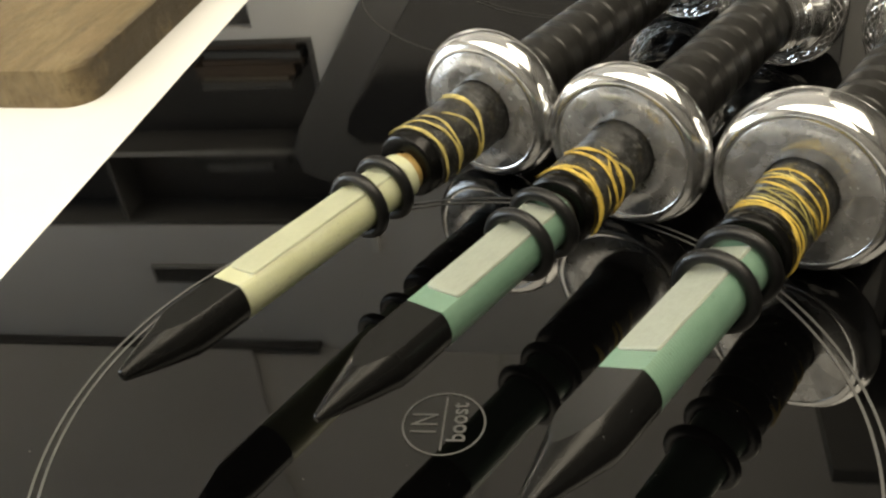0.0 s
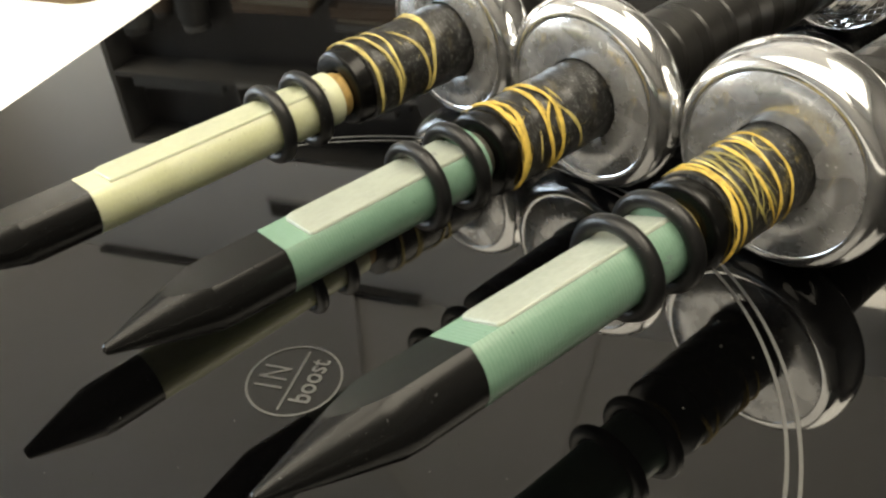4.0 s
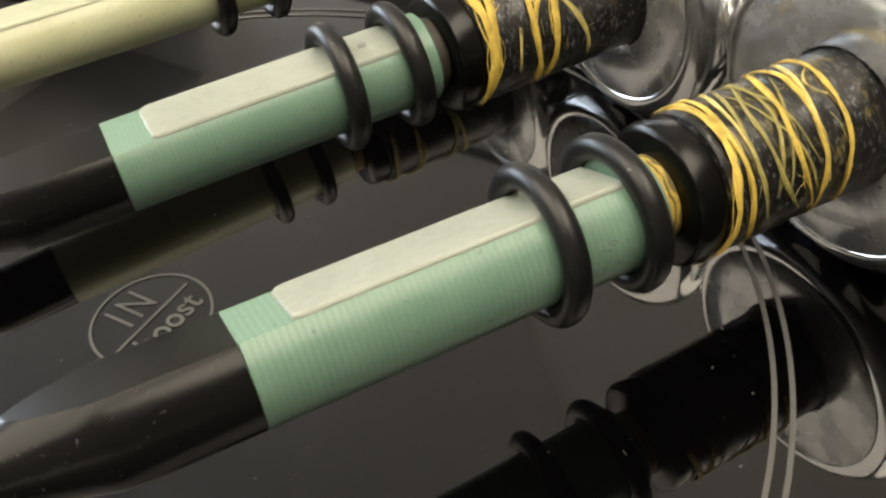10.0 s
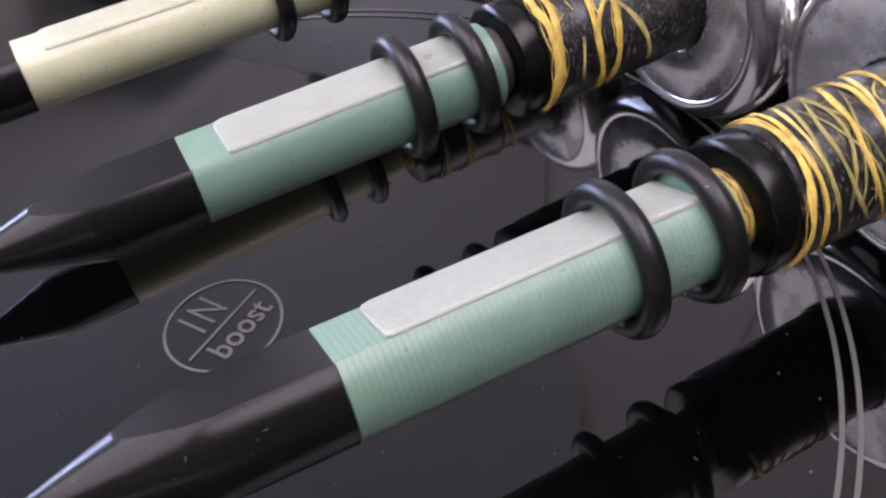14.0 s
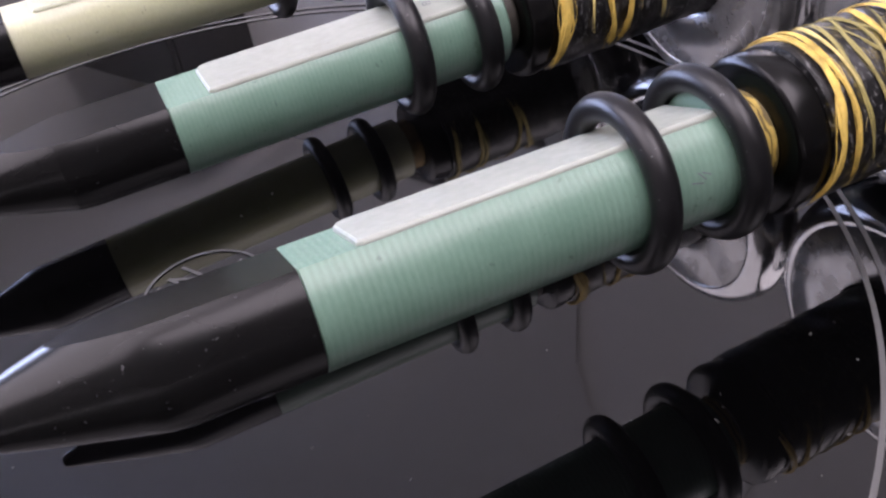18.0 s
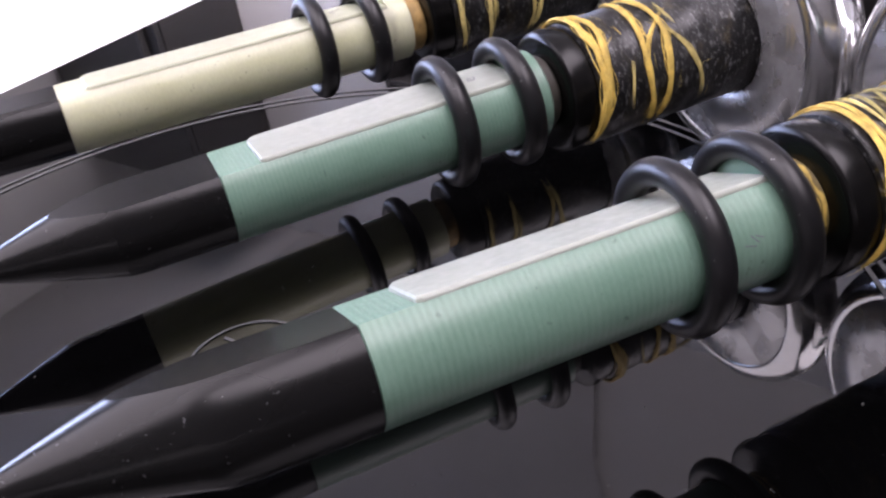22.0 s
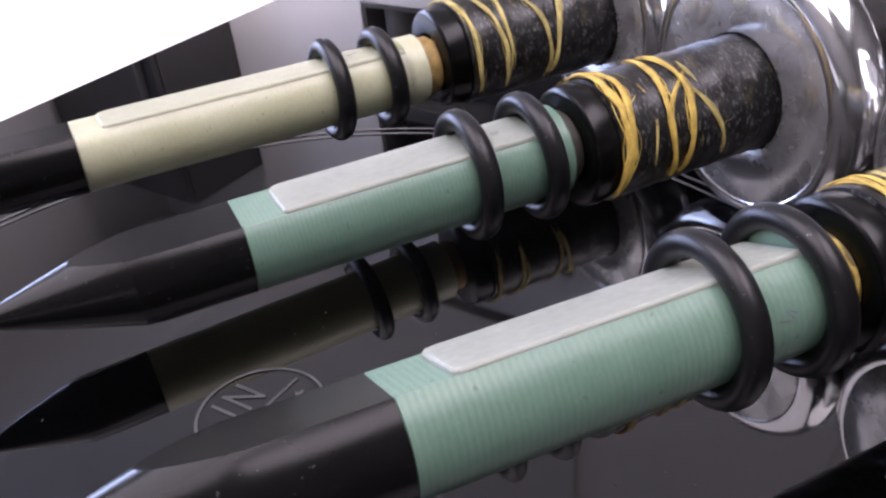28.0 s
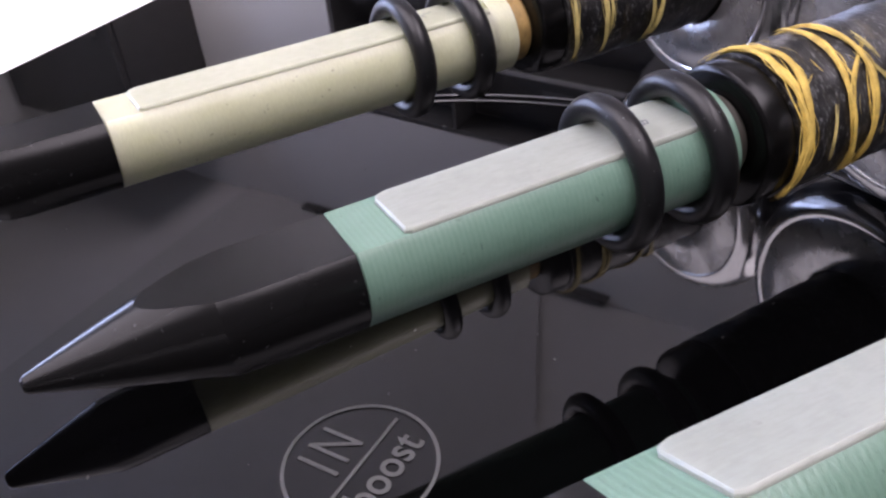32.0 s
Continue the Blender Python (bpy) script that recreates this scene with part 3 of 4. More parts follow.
def make_drone(ax, tenon, face, disc_r, far, tr, half, strands, wrap, fuzz, label):
    d = base("bagpipe_drone", drone_pose(*ax), label, "bagpipe drone", "drones lying on the hob")
    # tenon with its bore and turned front rim
    tip = [(tenon + 9.0, 0), (tenon + 9.0, 3.6), (tenon + 0.35, 3.6), (tenon, 3.9), (tenon, 6.55), (tenon + 0.12, 6.9), (tenon + 0.4, 7.2), (tenon + 1.2, 7.38), (tenon + 3.1, tr - 0.25), (tenon + 3.3, tr - 0.5), (tenon + 3.6, tr - 0.5), (tenon + 3.6, 0)]
    part("tenon_end", lathe(tip, 96), black_wood, d, "turned black tenon end")
    rnd = random.Random(int(tenon * 10))
    ph = [rnd.uniform(0, 6.28) for _ in range(6)]

    def lumps(s, a):
        return 0.06 * math.sin(3 * a + ph[0] + s) + 0.05 * math.sin(7 * a + ph[1] + 0.9 * s) + 0.05 * math.sin(2.2 * s + ph[2] + a)
    n = 30
    wrapped = [(tenon + 3.4, 0), (tenon + 3.4, tr - 0.35)] + [(tenon + 3.5 + (face - tenon - 3.5) * k / n, tr + (0.02 if k % 2 else -0.02)) for k in range(n + 1)] + [(face + 0.5, tr), (face + 0.5, 0)]
    part("wrapping", lathe(wrapped, 96, wobble=lumps), wrap, d, "black waxed hemp wrapping")
    for k, (path, turns, rad, a0, mat) in enumerate(strands):
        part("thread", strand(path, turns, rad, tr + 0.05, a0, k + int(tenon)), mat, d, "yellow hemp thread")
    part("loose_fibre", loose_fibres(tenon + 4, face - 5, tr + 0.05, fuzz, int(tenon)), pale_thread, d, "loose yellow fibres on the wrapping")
    # chrome projecting mount: recessed face, thick rounded rim, back taper
    f, R = face, disc_r
    rim = 3.6
    prof = [(f + 4.0, 0), (f + 4.0, tr + 0.1), (f + 0.3, tr + 0.1), (f + 0.08, tr + 0.25), (f, tr + 0.5), (f, R - rim - 0.16), (f + 0.06, R - rim - 0.08), (f + 4.0, R - rim - 0.08), (f + 4.0, 0)]
    part("face_plate", lathe(prof, 128), chrome_dull, d, "flat chrome face with smears and dust", angle=40)
    prof = [(f + 4.2, 0), (f + 4.2, R - rim - 0.04), (f + 0.08, R - rim - 0.04), (f, R - rim + 0.06)]
    prof += [(f + half - (half + 0.05) * math.cos(math.radians(q)), R - rim + rim * math.sin(math.radians(q)) ** 0.9) for q in range(6, 178, 6)]
    prof += [(f + 2 * half + 0.3, R - 5.0), (f + 2 * half + 1.0, 11.5), (f + 12.0, 9.6), (f + 13.0, 9.2), (f + 14.0, 9.0), (f + 14.2, 7.5), (f + 14.2, 0)]
    part("chrome_mount", lathe(prof, 128), chrome, d, "thick rounded polished chrome rim", angle=40)
    # combed shaft: slightly stepped bands, each with a few fine grooves
    s, prof = f + 12.5, [(f + 12.5, 0), (f + 12.5, 8.0)]
    while s < far - 15:
        prof += [(s + 0.15, 8.12), (s + 0.5, 8.26), (s + 4.9, 8.26)]
        for k in range(6):
            prof += [(s + 5.05 + 0.42 * k, 8.02), (s + 5.12 + 0.42 * k, 8.02), (s + 5.26 + 0.42 * k, 8.27), (s + 5.4 + 0.42 * k, 8.27)]
        prof += [(s + 7.7, 8.3), (s + 7.85, 8.05)]
        s += 7.9
    prof += [(far - 12.5, 8.0), (far - 9, 8.0), (far - 9, 0)]
    part("combed_shaft", lathe(prof, 72), shaft_wood, d, "black combed wooden shaft", angle=20)
    # far ferrule: stepped rings, a smooth dish and an engraved flange
    F = far
    shrink = min(1.0, (ax[1] + F * math.sin(radians(ax[3])) - 0.05) / 18.6)
    prof = [(F - 11.5, 0), (F - 11.5, 8.55), (F - 12.3, 8.7), (F - 12.4, 9.3), (F - 11.8, 9.9), (F - 10.9, 10.1), (F - 10.3, 9.8), (F - 10.0, 10.1), (F - 9.4, 10.9), (F - 8.5, 11.2), (F - 7.8, 10.9), (F - 7.4, 11.2), (F - 6.6, 11.9),
            (F - 5.6, 12.1), (F - 5.0, 11.9), (F - 3.2, 12.7), (F - 1.8, 13.6), (F - 1.0, 14.4), (F - 0.9, 14.6), (F - 0.1, 17.5), (F - 0.3, 17.8), (F + 0.1, 18.3), (F + 0.8, 18.6), (F + 2.2, 18.6), (F + 2.9, 18.2), (F + 3.6, 16.5), (F + 5.5, 13.0),
            (F + 8, 12.4), (F + 30, 12.0), (F + 31, 0)]
    fer = part("far_ferrule", lathe([(p, q * shrink) for p, q in prof], 96), chrome, d, "stepped polished chrome ferrule with engraved flange", angle=30)
    band = [(F - 0.93 + 0.8 * k / 6, 14.62 + 2.86 * k / 6) for k in range(7)]
    part("engraved_band", lathe([(p, q * shrink) for p, q in [(F - 0.7, 14.62)] + band + [(F + 0.1, 17.48), (F - 0.7, 14.62)]], 96), engraved_dark, fer, "dark engraved band")
    for q in range(3):
        pts = []
        for k in range(540):
            a = 2 * math.pi * k / 540
            tri = 2 / math.pi * math.asin(math.sin(11 * a + q * 2 * math.pi / 3))
            r = 16.05 + 1.15 * tri
            pts.append(Vector((shrink * r * math.sin(a), F - 0.9 + 0.8 * (r - 14.6) / 2.9 - 0.05 + 0.1 * math.sin(26 * a + q), shrink * r * math.cos(a))) * MM)
        part("engraved_braid", tube(bmesh.new(), pts, 0.2 * MM, 6, closed=True), chrome, fer, "raised interlaced knotwork")
    return d


def make_reed(ax, roll, R, h, spread, tip, body, cone, pad, ring1, ring2, end, tenon, body_mat, pad_mat, seat_mat, label, tip_r=0.75, side=0.2):
    """A drone reed: pointed nose, planed fibreglass rod, flat tongue, two rubber rings, wound seat."""
    d = base("drone_reed", drone_pose(*ax) @ pose(0, 0, 0, 0, roll, 0), label, "drone reed", "reeds in the drones")
    prof = [(tip, 0), (tip, tip_r * 0.7), (tip + 0.25, tip_r)]
    for k in range(9):
        q = k / 8
        prof.append((tip + 0.6 + (cone - tip - 0.6) * q, tip_r + 0.12 + (R - tip_r - 0.12) * q + 0.12 * math.sin(math.pi * q)))
    prof[-1] = (cone - 0.7, prof[-2][1] + (R - prof[-2][1]) * 0.72)
    prof += [(cone + 0.2, R - 0.09), (cone + 1.0, R), (body - 0.05, R), (body - 0.05, 0)]
    nose = part("nose", cut_flat(lathe(prof, 96), h), nose_mat, d, "pointed matt black plastic nose", angle=13)
    nose.data.materials.append(planed_mat)
    for f in nose.data.polygons:
        if f.normal.z > 0.99 and f.center.z > (h - 0.1) * MM:
            f.material_index = 1
    last = end - 3.0
    prof = [(body, 0), (body, R - 0.12), (body + 0.1, R), (last, R), (last, 0)]
    bm = cut_flat(lathe(prof, 72), h)
    lathe([(last, 0), (last, R), (end - 0.25, R), (end, R - 0.3), (end, 0)], 72, bm)
    part("body", bm, body_mat, d, angle=40)
    # tongue: rounded free end, laid on the flat
    w = math.sqrt(R * R - h * h) - 0.22
    out = [(w + side - 0.35, pad + 0.15), (w + side, pad + 0.7), (w + side + spread, last - 0.05), (-w, last - 0.05), (-w, pad + 1.3), (-w + 0.3, pad + 0.4), (-w + 1.0, pad)]
    bm = prism(bmesh.new(), [(x * MM, y * MM) for x, y in out[::-1]], (h - 0.45) * MM, (h + 0.5) * MM, 0.00042, 3)
    part("tongue", bm, pad_mat, d, "flat pale tongue")
    th = 1.27
    for s, tl in ((ring1, (0.03, 0.02)), (ring2, (-0.02, 0.03))):
        part("rubber_ring", torus(bmesh.new(), s, R + th - 0.12, th, tl), rubber, d, "black rubber ring", angle=80)
    # seat wound with thread, pushed into the tenon
    prof = [(end - 0.2, 0), (end - 0.2, 4.1)]
    k = 0
    while end + 0.35 * k < tenon + 2.5:
        prof.append((end + 0.35 * k, 4.15 - 0.15 * (end + 0.35 * k > tenon) * 4 + (0.14 if k % 2 else -0.1)))
        k += 1
    prof += [(tenon + 2.6, 3.4), (tenon + 2.6, 0)]
    part("seat", lathe(prof, 60), seat_mat, d, "thread-wound seat", angle=80)
    return d


def wind(s0, drift, bow, a0):
    """Station along the tenon of a thread that starts at angle a0, drifts along as it goes round, and bows."""
    return lambda t: s0 + drift * (a0 + 2 * math.pi * t) + bow * (a0 + 2 * math.pi * t) ** 2


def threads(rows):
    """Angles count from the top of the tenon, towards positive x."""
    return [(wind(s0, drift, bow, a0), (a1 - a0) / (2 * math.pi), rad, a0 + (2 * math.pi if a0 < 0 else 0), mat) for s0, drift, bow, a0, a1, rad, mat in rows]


def mark(reed, strokes):
    """A small pencilled sign on the rod: strokes from point to point in millimetres."""
    bm = bmesh.new()
    for p, q in strokes:
        p, q = Vector(p) * MM, Vector(q) * MM
        tube(bm, [p, (p + q) / 2, q], 0.06 * MM, 5, 0.4, out=lambda v: Vector((v.x, 0, v.z)).normalized())
    part("pencil_mark", bm, pencil, reed, "small dark pencilled mark")


pencil = material("pencil", (0.14, 0.15, 0.17), 0.6)
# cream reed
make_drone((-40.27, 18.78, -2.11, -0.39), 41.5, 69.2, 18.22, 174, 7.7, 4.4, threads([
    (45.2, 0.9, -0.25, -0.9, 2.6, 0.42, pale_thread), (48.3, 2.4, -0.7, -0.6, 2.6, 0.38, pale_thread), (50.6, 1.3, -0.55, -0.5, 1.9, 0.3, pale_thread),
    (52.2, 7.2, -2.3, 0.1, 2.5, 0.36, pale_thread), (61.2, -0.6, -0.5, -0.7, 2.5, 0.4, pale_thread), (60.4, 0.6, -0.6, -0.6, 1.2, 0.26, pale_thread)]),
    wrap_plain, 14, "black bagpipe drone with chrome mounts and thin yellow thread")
AX = (-39.58, 19.07, -2.3, -1.63)
reed = make_reed(AX, -4.26, 4.99, 3.62, 0.05, -34.5, -10.0, -20.9, -6.5, 25.4, 33.4, 39.2, 41.5, cream_fibre, cream_tongue, tan_thread,
          "cream fibreglass drone reed with a black nose and two rubber rings", 1.1)
mark(reed, [((-1.6, 28.6, 4.13), (0.2, 29.2, 4.13)), ((-0.8, 28.9, 4.13), (-1.2, 30.5, 4.13))])
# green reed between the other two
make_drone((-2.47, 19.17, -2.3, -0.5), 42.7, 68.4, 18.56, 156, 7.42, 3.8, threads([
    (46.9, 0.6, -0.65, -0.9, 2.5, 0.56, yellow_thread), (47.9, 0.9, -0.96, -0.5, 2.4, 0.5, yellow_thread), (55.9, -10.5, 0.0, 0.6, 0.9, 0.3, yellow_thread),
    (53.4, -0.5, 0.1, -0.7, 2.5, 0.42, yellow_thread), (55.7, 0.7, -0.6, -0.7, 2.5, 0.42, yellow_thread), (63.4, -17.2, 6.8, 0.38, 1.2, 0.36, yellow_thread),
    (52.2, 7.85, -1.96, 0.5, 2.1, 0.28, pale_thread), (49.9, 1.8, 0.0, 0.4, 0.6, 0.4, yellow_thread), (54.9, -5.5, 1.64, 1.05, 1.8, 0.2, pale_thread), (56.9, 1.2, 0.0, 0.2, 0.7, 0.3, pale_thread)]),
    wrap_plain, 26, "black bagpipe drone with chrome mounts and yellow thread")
AX = (-4.11, 19.45, 0.25, -0.11)
reed = make_reed(AX, -4.33, 5.26, 3.57, 0.05, -22.9, 3.7, -7.1, 8.0, 29.9, 38.0, 41.3, 42.7, green_fine, green_tongue, dark_thread,
          "green fibreglass drone reed with a black nose and two rubber rings")
mark(reed, [((x0, y0, 4.09), (x1, y1, 4.09)) for x0, y0, x1, y1 in ((-0.3, 33.5, 0.5, 33.3), (-0.3, 33.5, -0.2, 34.3), (-0.2, 34.3, 0.5, 34.1), (0.5, 33.3, 0.55, 34.1), (-0.25, 33.9, 0.5, 33.7))])
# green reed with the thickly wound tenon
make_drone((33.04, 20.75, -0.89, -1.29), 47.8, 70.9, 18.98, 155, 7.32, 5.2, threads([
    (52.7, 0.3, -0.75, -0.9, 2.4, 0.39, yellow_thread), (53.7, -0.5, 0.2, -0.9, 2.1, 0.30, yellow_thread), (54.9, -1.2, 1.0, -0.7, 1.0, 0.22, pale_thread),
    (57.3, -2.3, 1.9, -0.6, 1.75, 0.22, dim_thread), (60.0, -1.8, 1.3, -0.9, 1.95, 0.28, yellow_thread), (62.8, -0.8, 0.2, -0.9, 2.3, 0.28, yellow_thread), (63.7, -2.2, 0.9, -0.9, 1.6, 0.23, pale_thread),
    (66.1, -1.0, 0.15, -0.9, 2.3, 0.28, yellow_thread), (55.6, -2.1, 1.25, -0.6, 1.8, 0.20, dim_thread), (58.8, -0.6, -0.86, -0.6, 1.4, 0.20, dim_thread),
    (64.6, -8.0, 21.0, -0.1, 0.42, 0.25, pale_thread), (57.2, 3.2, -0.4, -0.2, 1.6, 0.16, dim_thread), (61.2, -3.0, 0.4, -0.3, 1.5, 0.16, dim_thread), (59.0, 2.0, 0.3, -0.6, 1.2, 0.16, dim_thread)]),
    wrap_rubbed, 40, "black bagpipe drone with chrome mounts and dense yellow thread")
AX = (32.59, 21.54, -0.14, -1.93)
reed = make_reed(AX, -22.59, 5.55, 3.81, 0.05, -22.1, 6.6, -4.6, 11.1, 34.85, 43.3, 46.0, 47.8, green_fibre, green_tongue, seat_yellow,
          "green fibreglass drone reed with a yellow-wound seat and two rubber rings")
mark(reed, [((5.56, 38.2, -0.3), (5.55, 39.3, -0.6)), ((5.53, 38.9, 0.4), (5.56, 39.6, -0.4)), ((5.54, 39.3, 0.3), (5.55, 40.1, -0.1)), ((-1.6, 36.6, 4.33), (-0.7, 37.3, 4.33)), ((-0.7, 36.9, 4.33), (-0.2, 37.8, 4.33))])


# ---- furniture that the glass and the chrome mirror ----
rnd = random.Random(7)
shelf = base("open_shelf", ROOM @ pose(U1 + 0.002, 0.0, 0.0), "dark open shelf set in the wall, filled with books and jars", "shelf")
part("back_panel", box(bmesh.new(), 0.1, 0.119, 0.62, 1.58, 0.685, 1.185), dark_cabinet, shelf, smooth=False)
part("cupboard", box(bmesh.new(), 0.02, 0.119, 0.75, 1.58, -0.2, 0.66, 0.003), dark_cabinet, shelf, "closed dark cupboard under the shelf", smooth=False)
for v0, v1, z0, z1 in ((0.62, 0.635, 0.7, 1.17), (1.565, 1.58, 0.7, 1.17), (0.62, 1.58, 0.685, 0.7), (0.635, 1.565, 0.965, 0.98), (0.62, 1.58, 1.17, 1.185), (1.2, 1.212, 0.98, 1.17)):
    part("board", box(bmesh.new(), 0.0, 0.0995, v0, v1, z0, z1, 0.002), mid_grey, shelf, smooth=False)
part("pale_strip", box(bmesh.new(), -0.004, -0.0005, 0.635, 1.2, 0.966, 0.979, 0.001), soft_grey, shelf, "pale strip along the board edge", smooth=False)
tones = [paint("clutter_brown", (0.09, 0.06, 0.04)), paint("clutter_white", (0.3, 0.29, 0.27)), paint("clutter_grey", (0.1, 0.1, 0.1)), paint("clutter_pale", (0.2, 0.18, 0.14)), paint("clutter_black", (0.03, 0.03, 0.03))]


def jar(m, r, h, mat, lid):
    ob = base("storage_jar", m, "small kitchen storage jar on the grey shelf", "jar", "jars on the shelf")
    bm = lathe([(0, 0), (0, r * 0.95), (0.02 * h, r), (h * 0.8, r), (h * 0.9, r * 0.8), (h * 0.9, 0)], 20)
    bmesh.ops.rotate(bm, verts=bm.verts, matrix=Matrix.Rotation(radians(90), 3, "X"))
    part("jar_body", bm, mat, ob)
    bm = lathe([(h * 0.9, 0), (h * 0.9, r * 0.86), (h, r * 0.84), (h, 0)], 20)
    bmesh.ops.rotate(bm, verts=bm.verts, matrix=Matrix.Rotation(radians(90), 3, "X"))
    part("lid", bm, lid, ob)


for vv, r, h, a, b in ((1.31, 40, 150, 4, 2), (1.4, 30, 120, 0, 4), (1.49, 44, 170, 2, 4)):
    jar(ROOM @ pose(U1 + 0.055, vv, 0.7002), r, h, tones[a], tones[b])
# piles of books and papers, some askew
for v0, v1, z0, count in ((0.65, 0.92, 0.7002, 6), (0.95, 1.2, 0.7002, 4)):
    z = z0
    for k in range(count):
        h = rnd.uniform(0.012, 0.034)
        a, b = v0 + rnd.uniform(0, 0.05), v1 - rnd.uniform(0, 0.06)
        bk = base("book", ROOM @ pose(U1 + 0.055, (a + b) / 2, z), "worn book lying in a dark pile", "book", "books on the shelf")
        bk.matrix_world = bk.matrix_world @ pose(0, 0, 0, 0, 0, rnd.uniform(-3, 3))
        w, d = (b - a) / 2, 0.042
        cover = tones[rnd.choice((0, 2, 3, 4, 4))]
        part("cover", box(bmesh.new(), -d, d, -w, w, 0.0, 0.002), cover, bk, smooth=False)
        part("pages", box(bmesh.new(), -d + 0.003, d - 0.001, -w + 0.003, w - 0.003, 0.0021, h - 0.0021), tones[rnd.choice((0, 2, 3))], bk, smooth=False)
        part("cover", box(bmesh.new(), -d, d, -w, w, h - 0.002, h), cover, bk, smooth=False)
        z += h + 0.0004

# flat boxes stacked over the jars' shelf and a pale bread box beside them
for v0, v1, z, h, tone in ((0.74, 0.98, 0.9802, 0.03, 4), (0.78, 0.95, 1.0104, 0.022, 2), (1.25, 1.52, 0.9802, 0.03, 2)):
    ob = part("flat_box", box(bmesh.new(), -0.09, 0.0, v0, v1, z, z + h, 0.003), tones[tone], smooth=False)
    ob.matrix_world = ROOM @ pose(U1 + 0.1, 0, 0)
    tagged(ob, "flat box lying on the dark shelf", "box", "boxes on the shelf")
# shallow dark vent slot in the wall over the shelf
slot = base("wall_vent", ROOM @ pose(U1, 1.075, 1.335), "small dark vent slot in the pale wall", "vent")
part("frame", box(bmesh.new(), -0.012, -0.0005, -0.105, 0.105, -0.03, 0.03, 0.002), soft_grey, slot, smooth=False)
part("slot", box(bmesh.new(), -0.014, -0.0122, -0.095, 0.095, -0.02, 0.02), dark_cabinet, slot, smooth=False)

# small strip light high on the wall, and a strip by the dark panel
strip = base("wall_light", ROOM @ pose(U1, -0.4, 1.335), "short white strip light glowing on the pale wall", "wall light")
part("housing", box(bmesh.new(), -0.03, -0.0005, -0.11, 0.11, -0.03, 0.03, 0.004), ceiling_paint, strip, smooth=False)
part("tube_cover", box(bmesh.new(), -0.042, -0.0305, -0.1, 0.1, -0.022, 0.022, 0.004), strip_glow, strip, smooth=False)
# lit side of the panel frame, put in as a white strip
lit_edge = setting("trim", box(bmesh.new(), -0.012, -0.0005, -0.009, 0.009, -0.09, 0.09, 0.002), ceiling_paint, "white strip standing in for the panel frame's lit edge", "trim")
lit_edge.matrix_world = ROOM @ pose(U1, 0.556, 1.17)

# dark framed panel with rounded corners beside the shelf
panel = base("wall_oven", ROOM @ pose(U1 - 0.04, 0.1, 0.62), "dark wall panel with a slanted grey frame", "appliance")
bm = prism(bmesh.new(), [(-0.57, -0.42), (0.14, -0.42), (0.58, 0.27), (0.605, 0.33), (0.59, 0.39), (0.53, 0.42), (-0.57, 0.42)], 0, 0.035, 0.008)
bmesh.ops.transform(bm, matrix=Matrix(((0, 0, -1, 0.039), (1, 0, 0, 0), (0, 1, 0, 0), (0, 0, 0, 1))), verts=bm.verts)
part("frame", bm, grey_panel, panel)
bm = prism(bmesh.new(), [(-0.48, -0.31), (0.1, -0.31), (0.455, 0.24), (0.465, 0.28), (0.43, 0.31), (-0.48, 0.31)], 0.035, 0.04, 0.002)
bmesh.ops.transform(bm, matrix=Matrix(((0, 0, -1, 0.039), (1, 0, 0, 0), (0, 1, 0, 0), (0, 0, 0, 1))), verts=bm.verts)
part("screen", bm, dark_glass, panel)

# unseen low dark cabinets, added to dim the wall behind the cook
low = base("unseen_low_cabinet", ROOM @ pose(U0, 0.0, ZF), "long dark low cabinet with plain doors, added unseen to dim the wall", "cabinet")
part("body", box(bmesh.new(), 0.002, 0.42, -0.9, 2.1, 0.0, 1.1, 0.003), dark_cabinet, low, smooth=False)
for k in range(6):
    door = part("door", box(bmesh.new(), 0.421, 0.439, -0.897 + 0.5 * k, -0.403 + 0.5 * k, 0.08, 1.08, 0.002), dark_cabinet, low, smooth=False)
    part("handle", box(bmesh.new(), 0.4395, 0.46, -0.46 + 0.5 * k, -0.445 + 0.5 * k, 0.5, 0.65, 0.003), mid_grey, door, smooth=False)

setting("ceiling_beam", box(bmesh.new(), 1.36, U1 - 0.002, V0 + 0.002, -0.5, ZC - 0.04, ZC - 0.0012), dark_board, "dark boxed beam along the ceiling edge", "ceiling")

# dark cupboard below the beam, with pale shelf edges
side = base("wall_cupboard", ROOM @ pose(1.55, 0.0, ZF), "tall dark open cupboard with pale shelf edges under a beam", "cupboard")
part("back_panel", box(bmesh.new(), 0.17, 0.195, -1.55, -0.6, 0.0, 2.44), dark_cabinet, side, smooth=False)
for v0, v1 in ((-1.575, -1.55), (-0.6, -0.575)):
    part("side_panel", box(bmesh.new(), 0.0, 0.195, v0, v1, 0.0, 2.44, 0.002), dark_cabinet, side, smooth=False)
for z in (0.05, 0.75, 1.35, 1.8, 2.22):
    board = part("shelf_board", box(bmesh.new(), 0.006, 0.1695, -1.549, -0.601, z, z + 0.018), dark_cabinet, side, smooth=False)
    part("pale_strip", box(bmesh.new(), 0.0, 0.0058, -1.549, -0.601, z + 0.001, z + 0.017), soft_grey, board, "pale shelf edge", smooth=False)

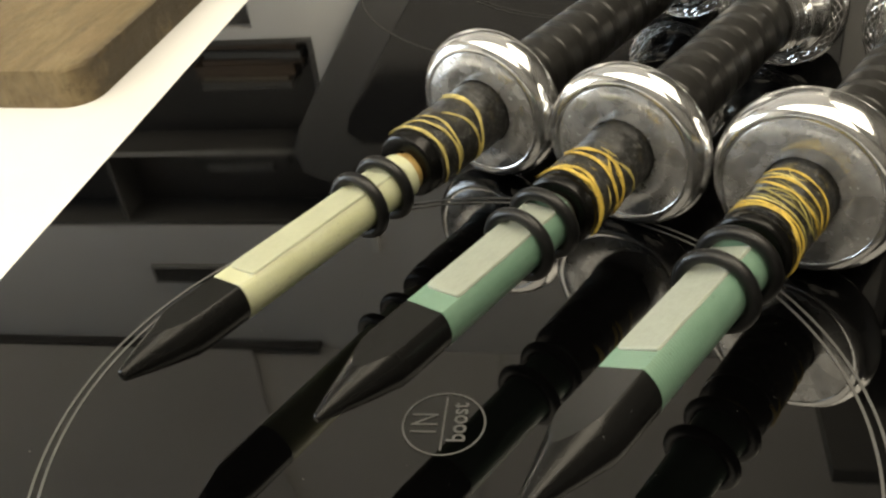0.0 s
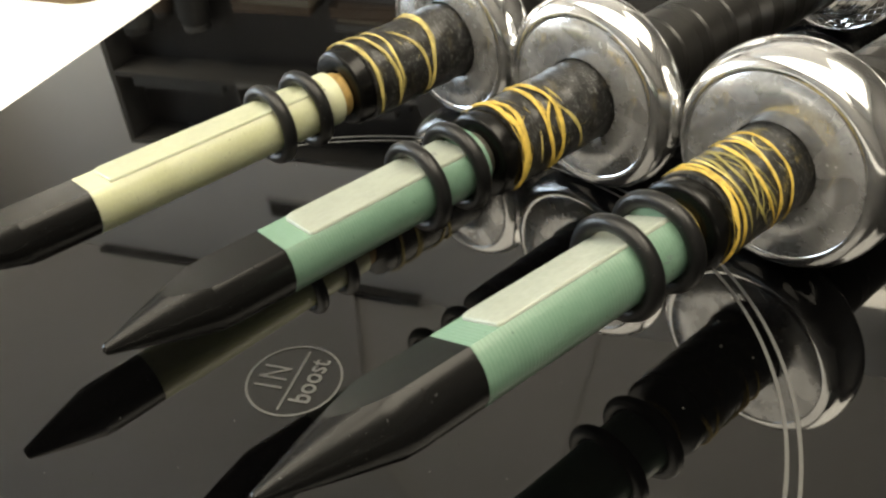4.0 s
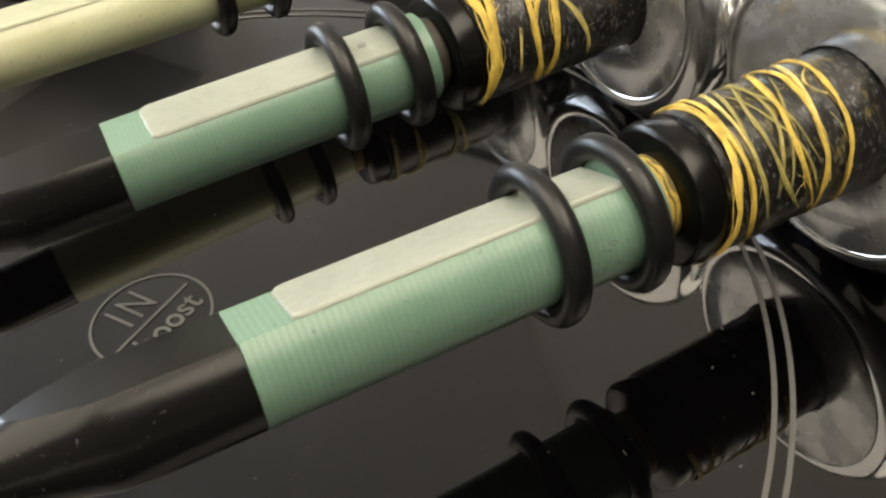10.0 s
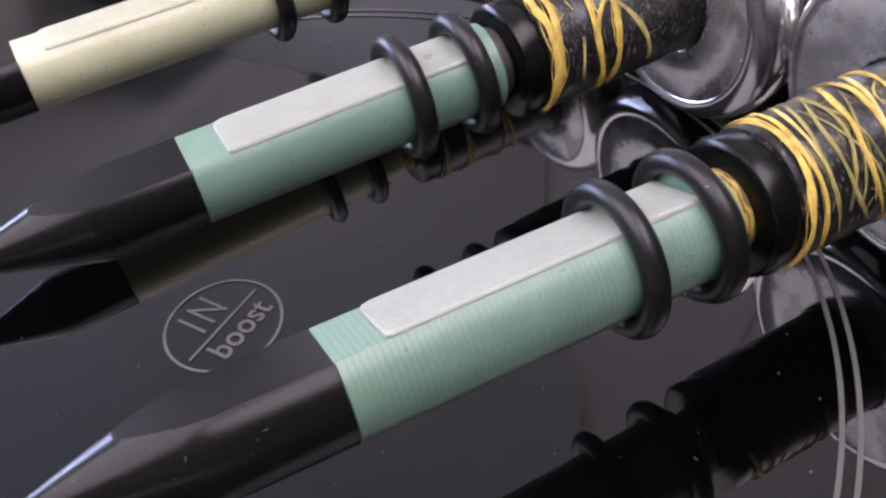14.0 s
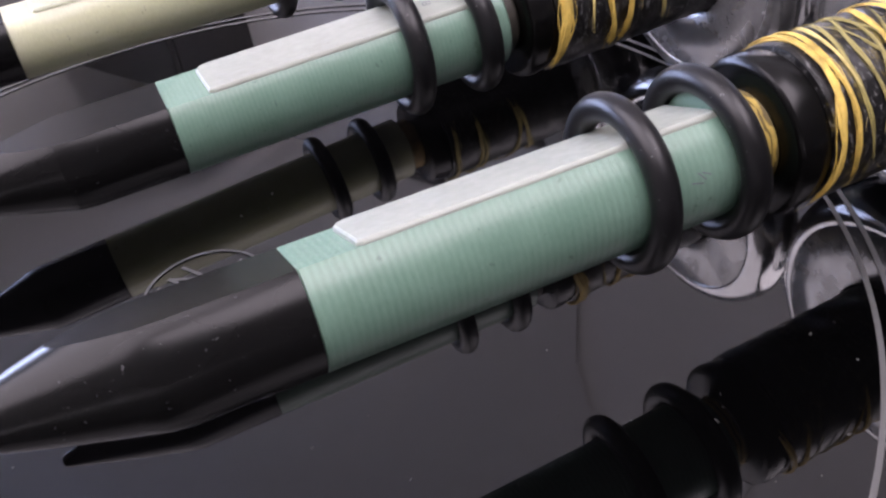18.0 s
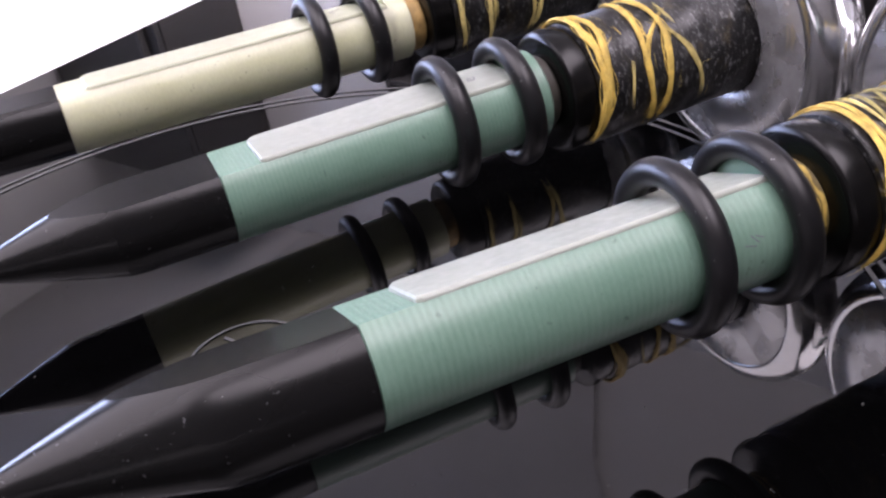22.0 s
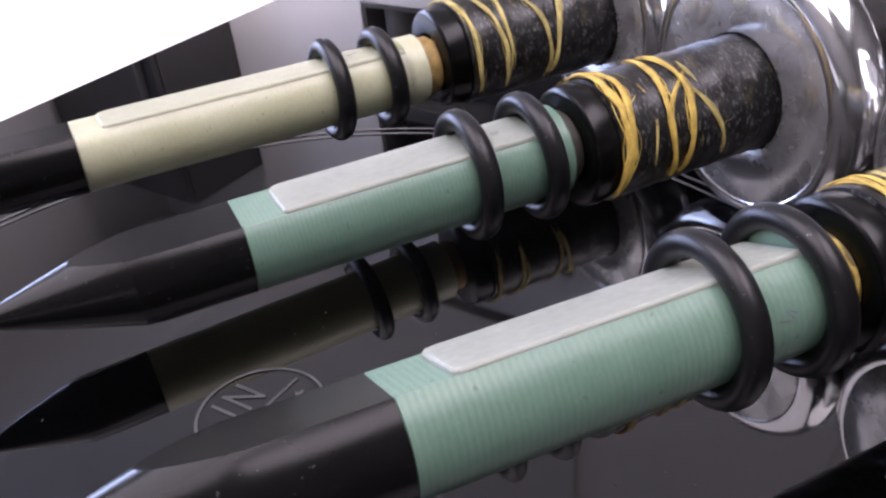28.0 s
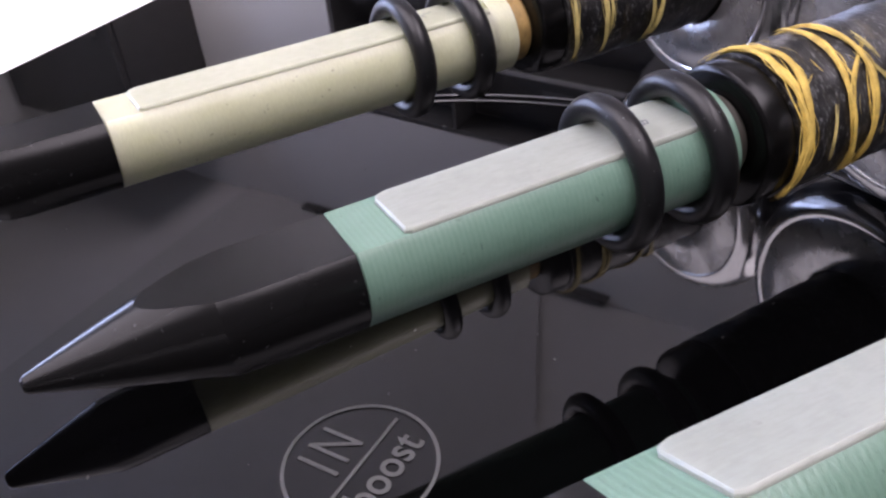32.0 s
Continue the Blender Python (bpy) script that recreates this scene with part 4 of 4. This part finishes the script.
# tall dark cabinet in the corner past the shelf
tall = base("tall_cabinet", ROOM @ pose(1.445, 2.1, ZF), "tall dark kitchen cabinet in the corner", "cabinet")
part("body", box(bmesh.new(), 0.02, 0.3, 0.0, 0.575, 0.0, 2.17, 0.004), dark_cabinet, tall, smooth=False)
for z0, z1 in ((0.08, 1.3), (1.306, 2.16)):
    door = part("door", box(bmesh.new(), 0.0, 0.019, 0.004, 0.57, z0, z1, 0.003), dark_cabinet, tall, smooth=False)
    part("handle", box(bmesh.new(), -0.024, -0.0005, 0.05, 0.065, (z0 + z1) / 2 - 0.1, (z0 + z1) / 2 + 0.1, 0.003), mid_grey, door, smooth=False)

# flat ceiling lights over the cook's side of the hob
for lx, ly, sx, sy, watts in CEILING_LIGHTS:
    fix = base("ceiling_light", ROOM @ pose(lx, ly, ZC - 0.02), "wide flat white ceiling light panel", "ceiling light", "ceiling lights")
    bm = bmesh.new()
    hx, hy = sx / 2 + 0.04, sy / 2 + 0.04
    for x0, x1, y0, y1 in ((-hx, hx, -hy, -hy + 0.025), (-hx, hx, hy - 0.025, hy), (-hx, -hx + 0.025, -hy + 0.025, hy - 0.025), (hx - 0.025, hx, -hy + 0.025, hy - 0.025)):
        box(bm, x0, x1, y0, y1, -0.05, 0.0, 0.003)
    part("frame", bm, ceiling_paint, fix, smooth=False)
    part("diffuser", box(bmesh.new(), -hx + 0.026, hx - 0.026, -hy + 0.026, hy - 0.026, -0.036, -0.03), lamp_glow, fix, smooth=False)

# bowls on stands for the added fill lamps, out of view
for lx, ly, watts in FILL_UPLIGHTS:
    fix = base("added_floor_uplight", ROOM @ pose(lx, ly, ZF), "added unseen fill lamp with an open white bowl shining upward", "floor lamp", "floor lamps")
    for nm, prof, mat in (("bowl", [(930, 0), (935, 60), (990, 160), (1080, 215), (1090, 212), (995, 150), (945, 50), (942, 0)], ceiling_paint), ("stem", [(20, 0), (20, 14), (930, 14), (930, 0)], chrome), ("foot", [(0, 0), (0, 130), (15, 128), (22, 20), (22, 0)], dark_cabinet)):
        bm = lathe(prof, 40)
        bmesh.ops.rotate(bm, verts=bm.verts, matrix=Matrix.Rotation(radians(90), 3, "X"))
        part(nm, bm, mat, fix)
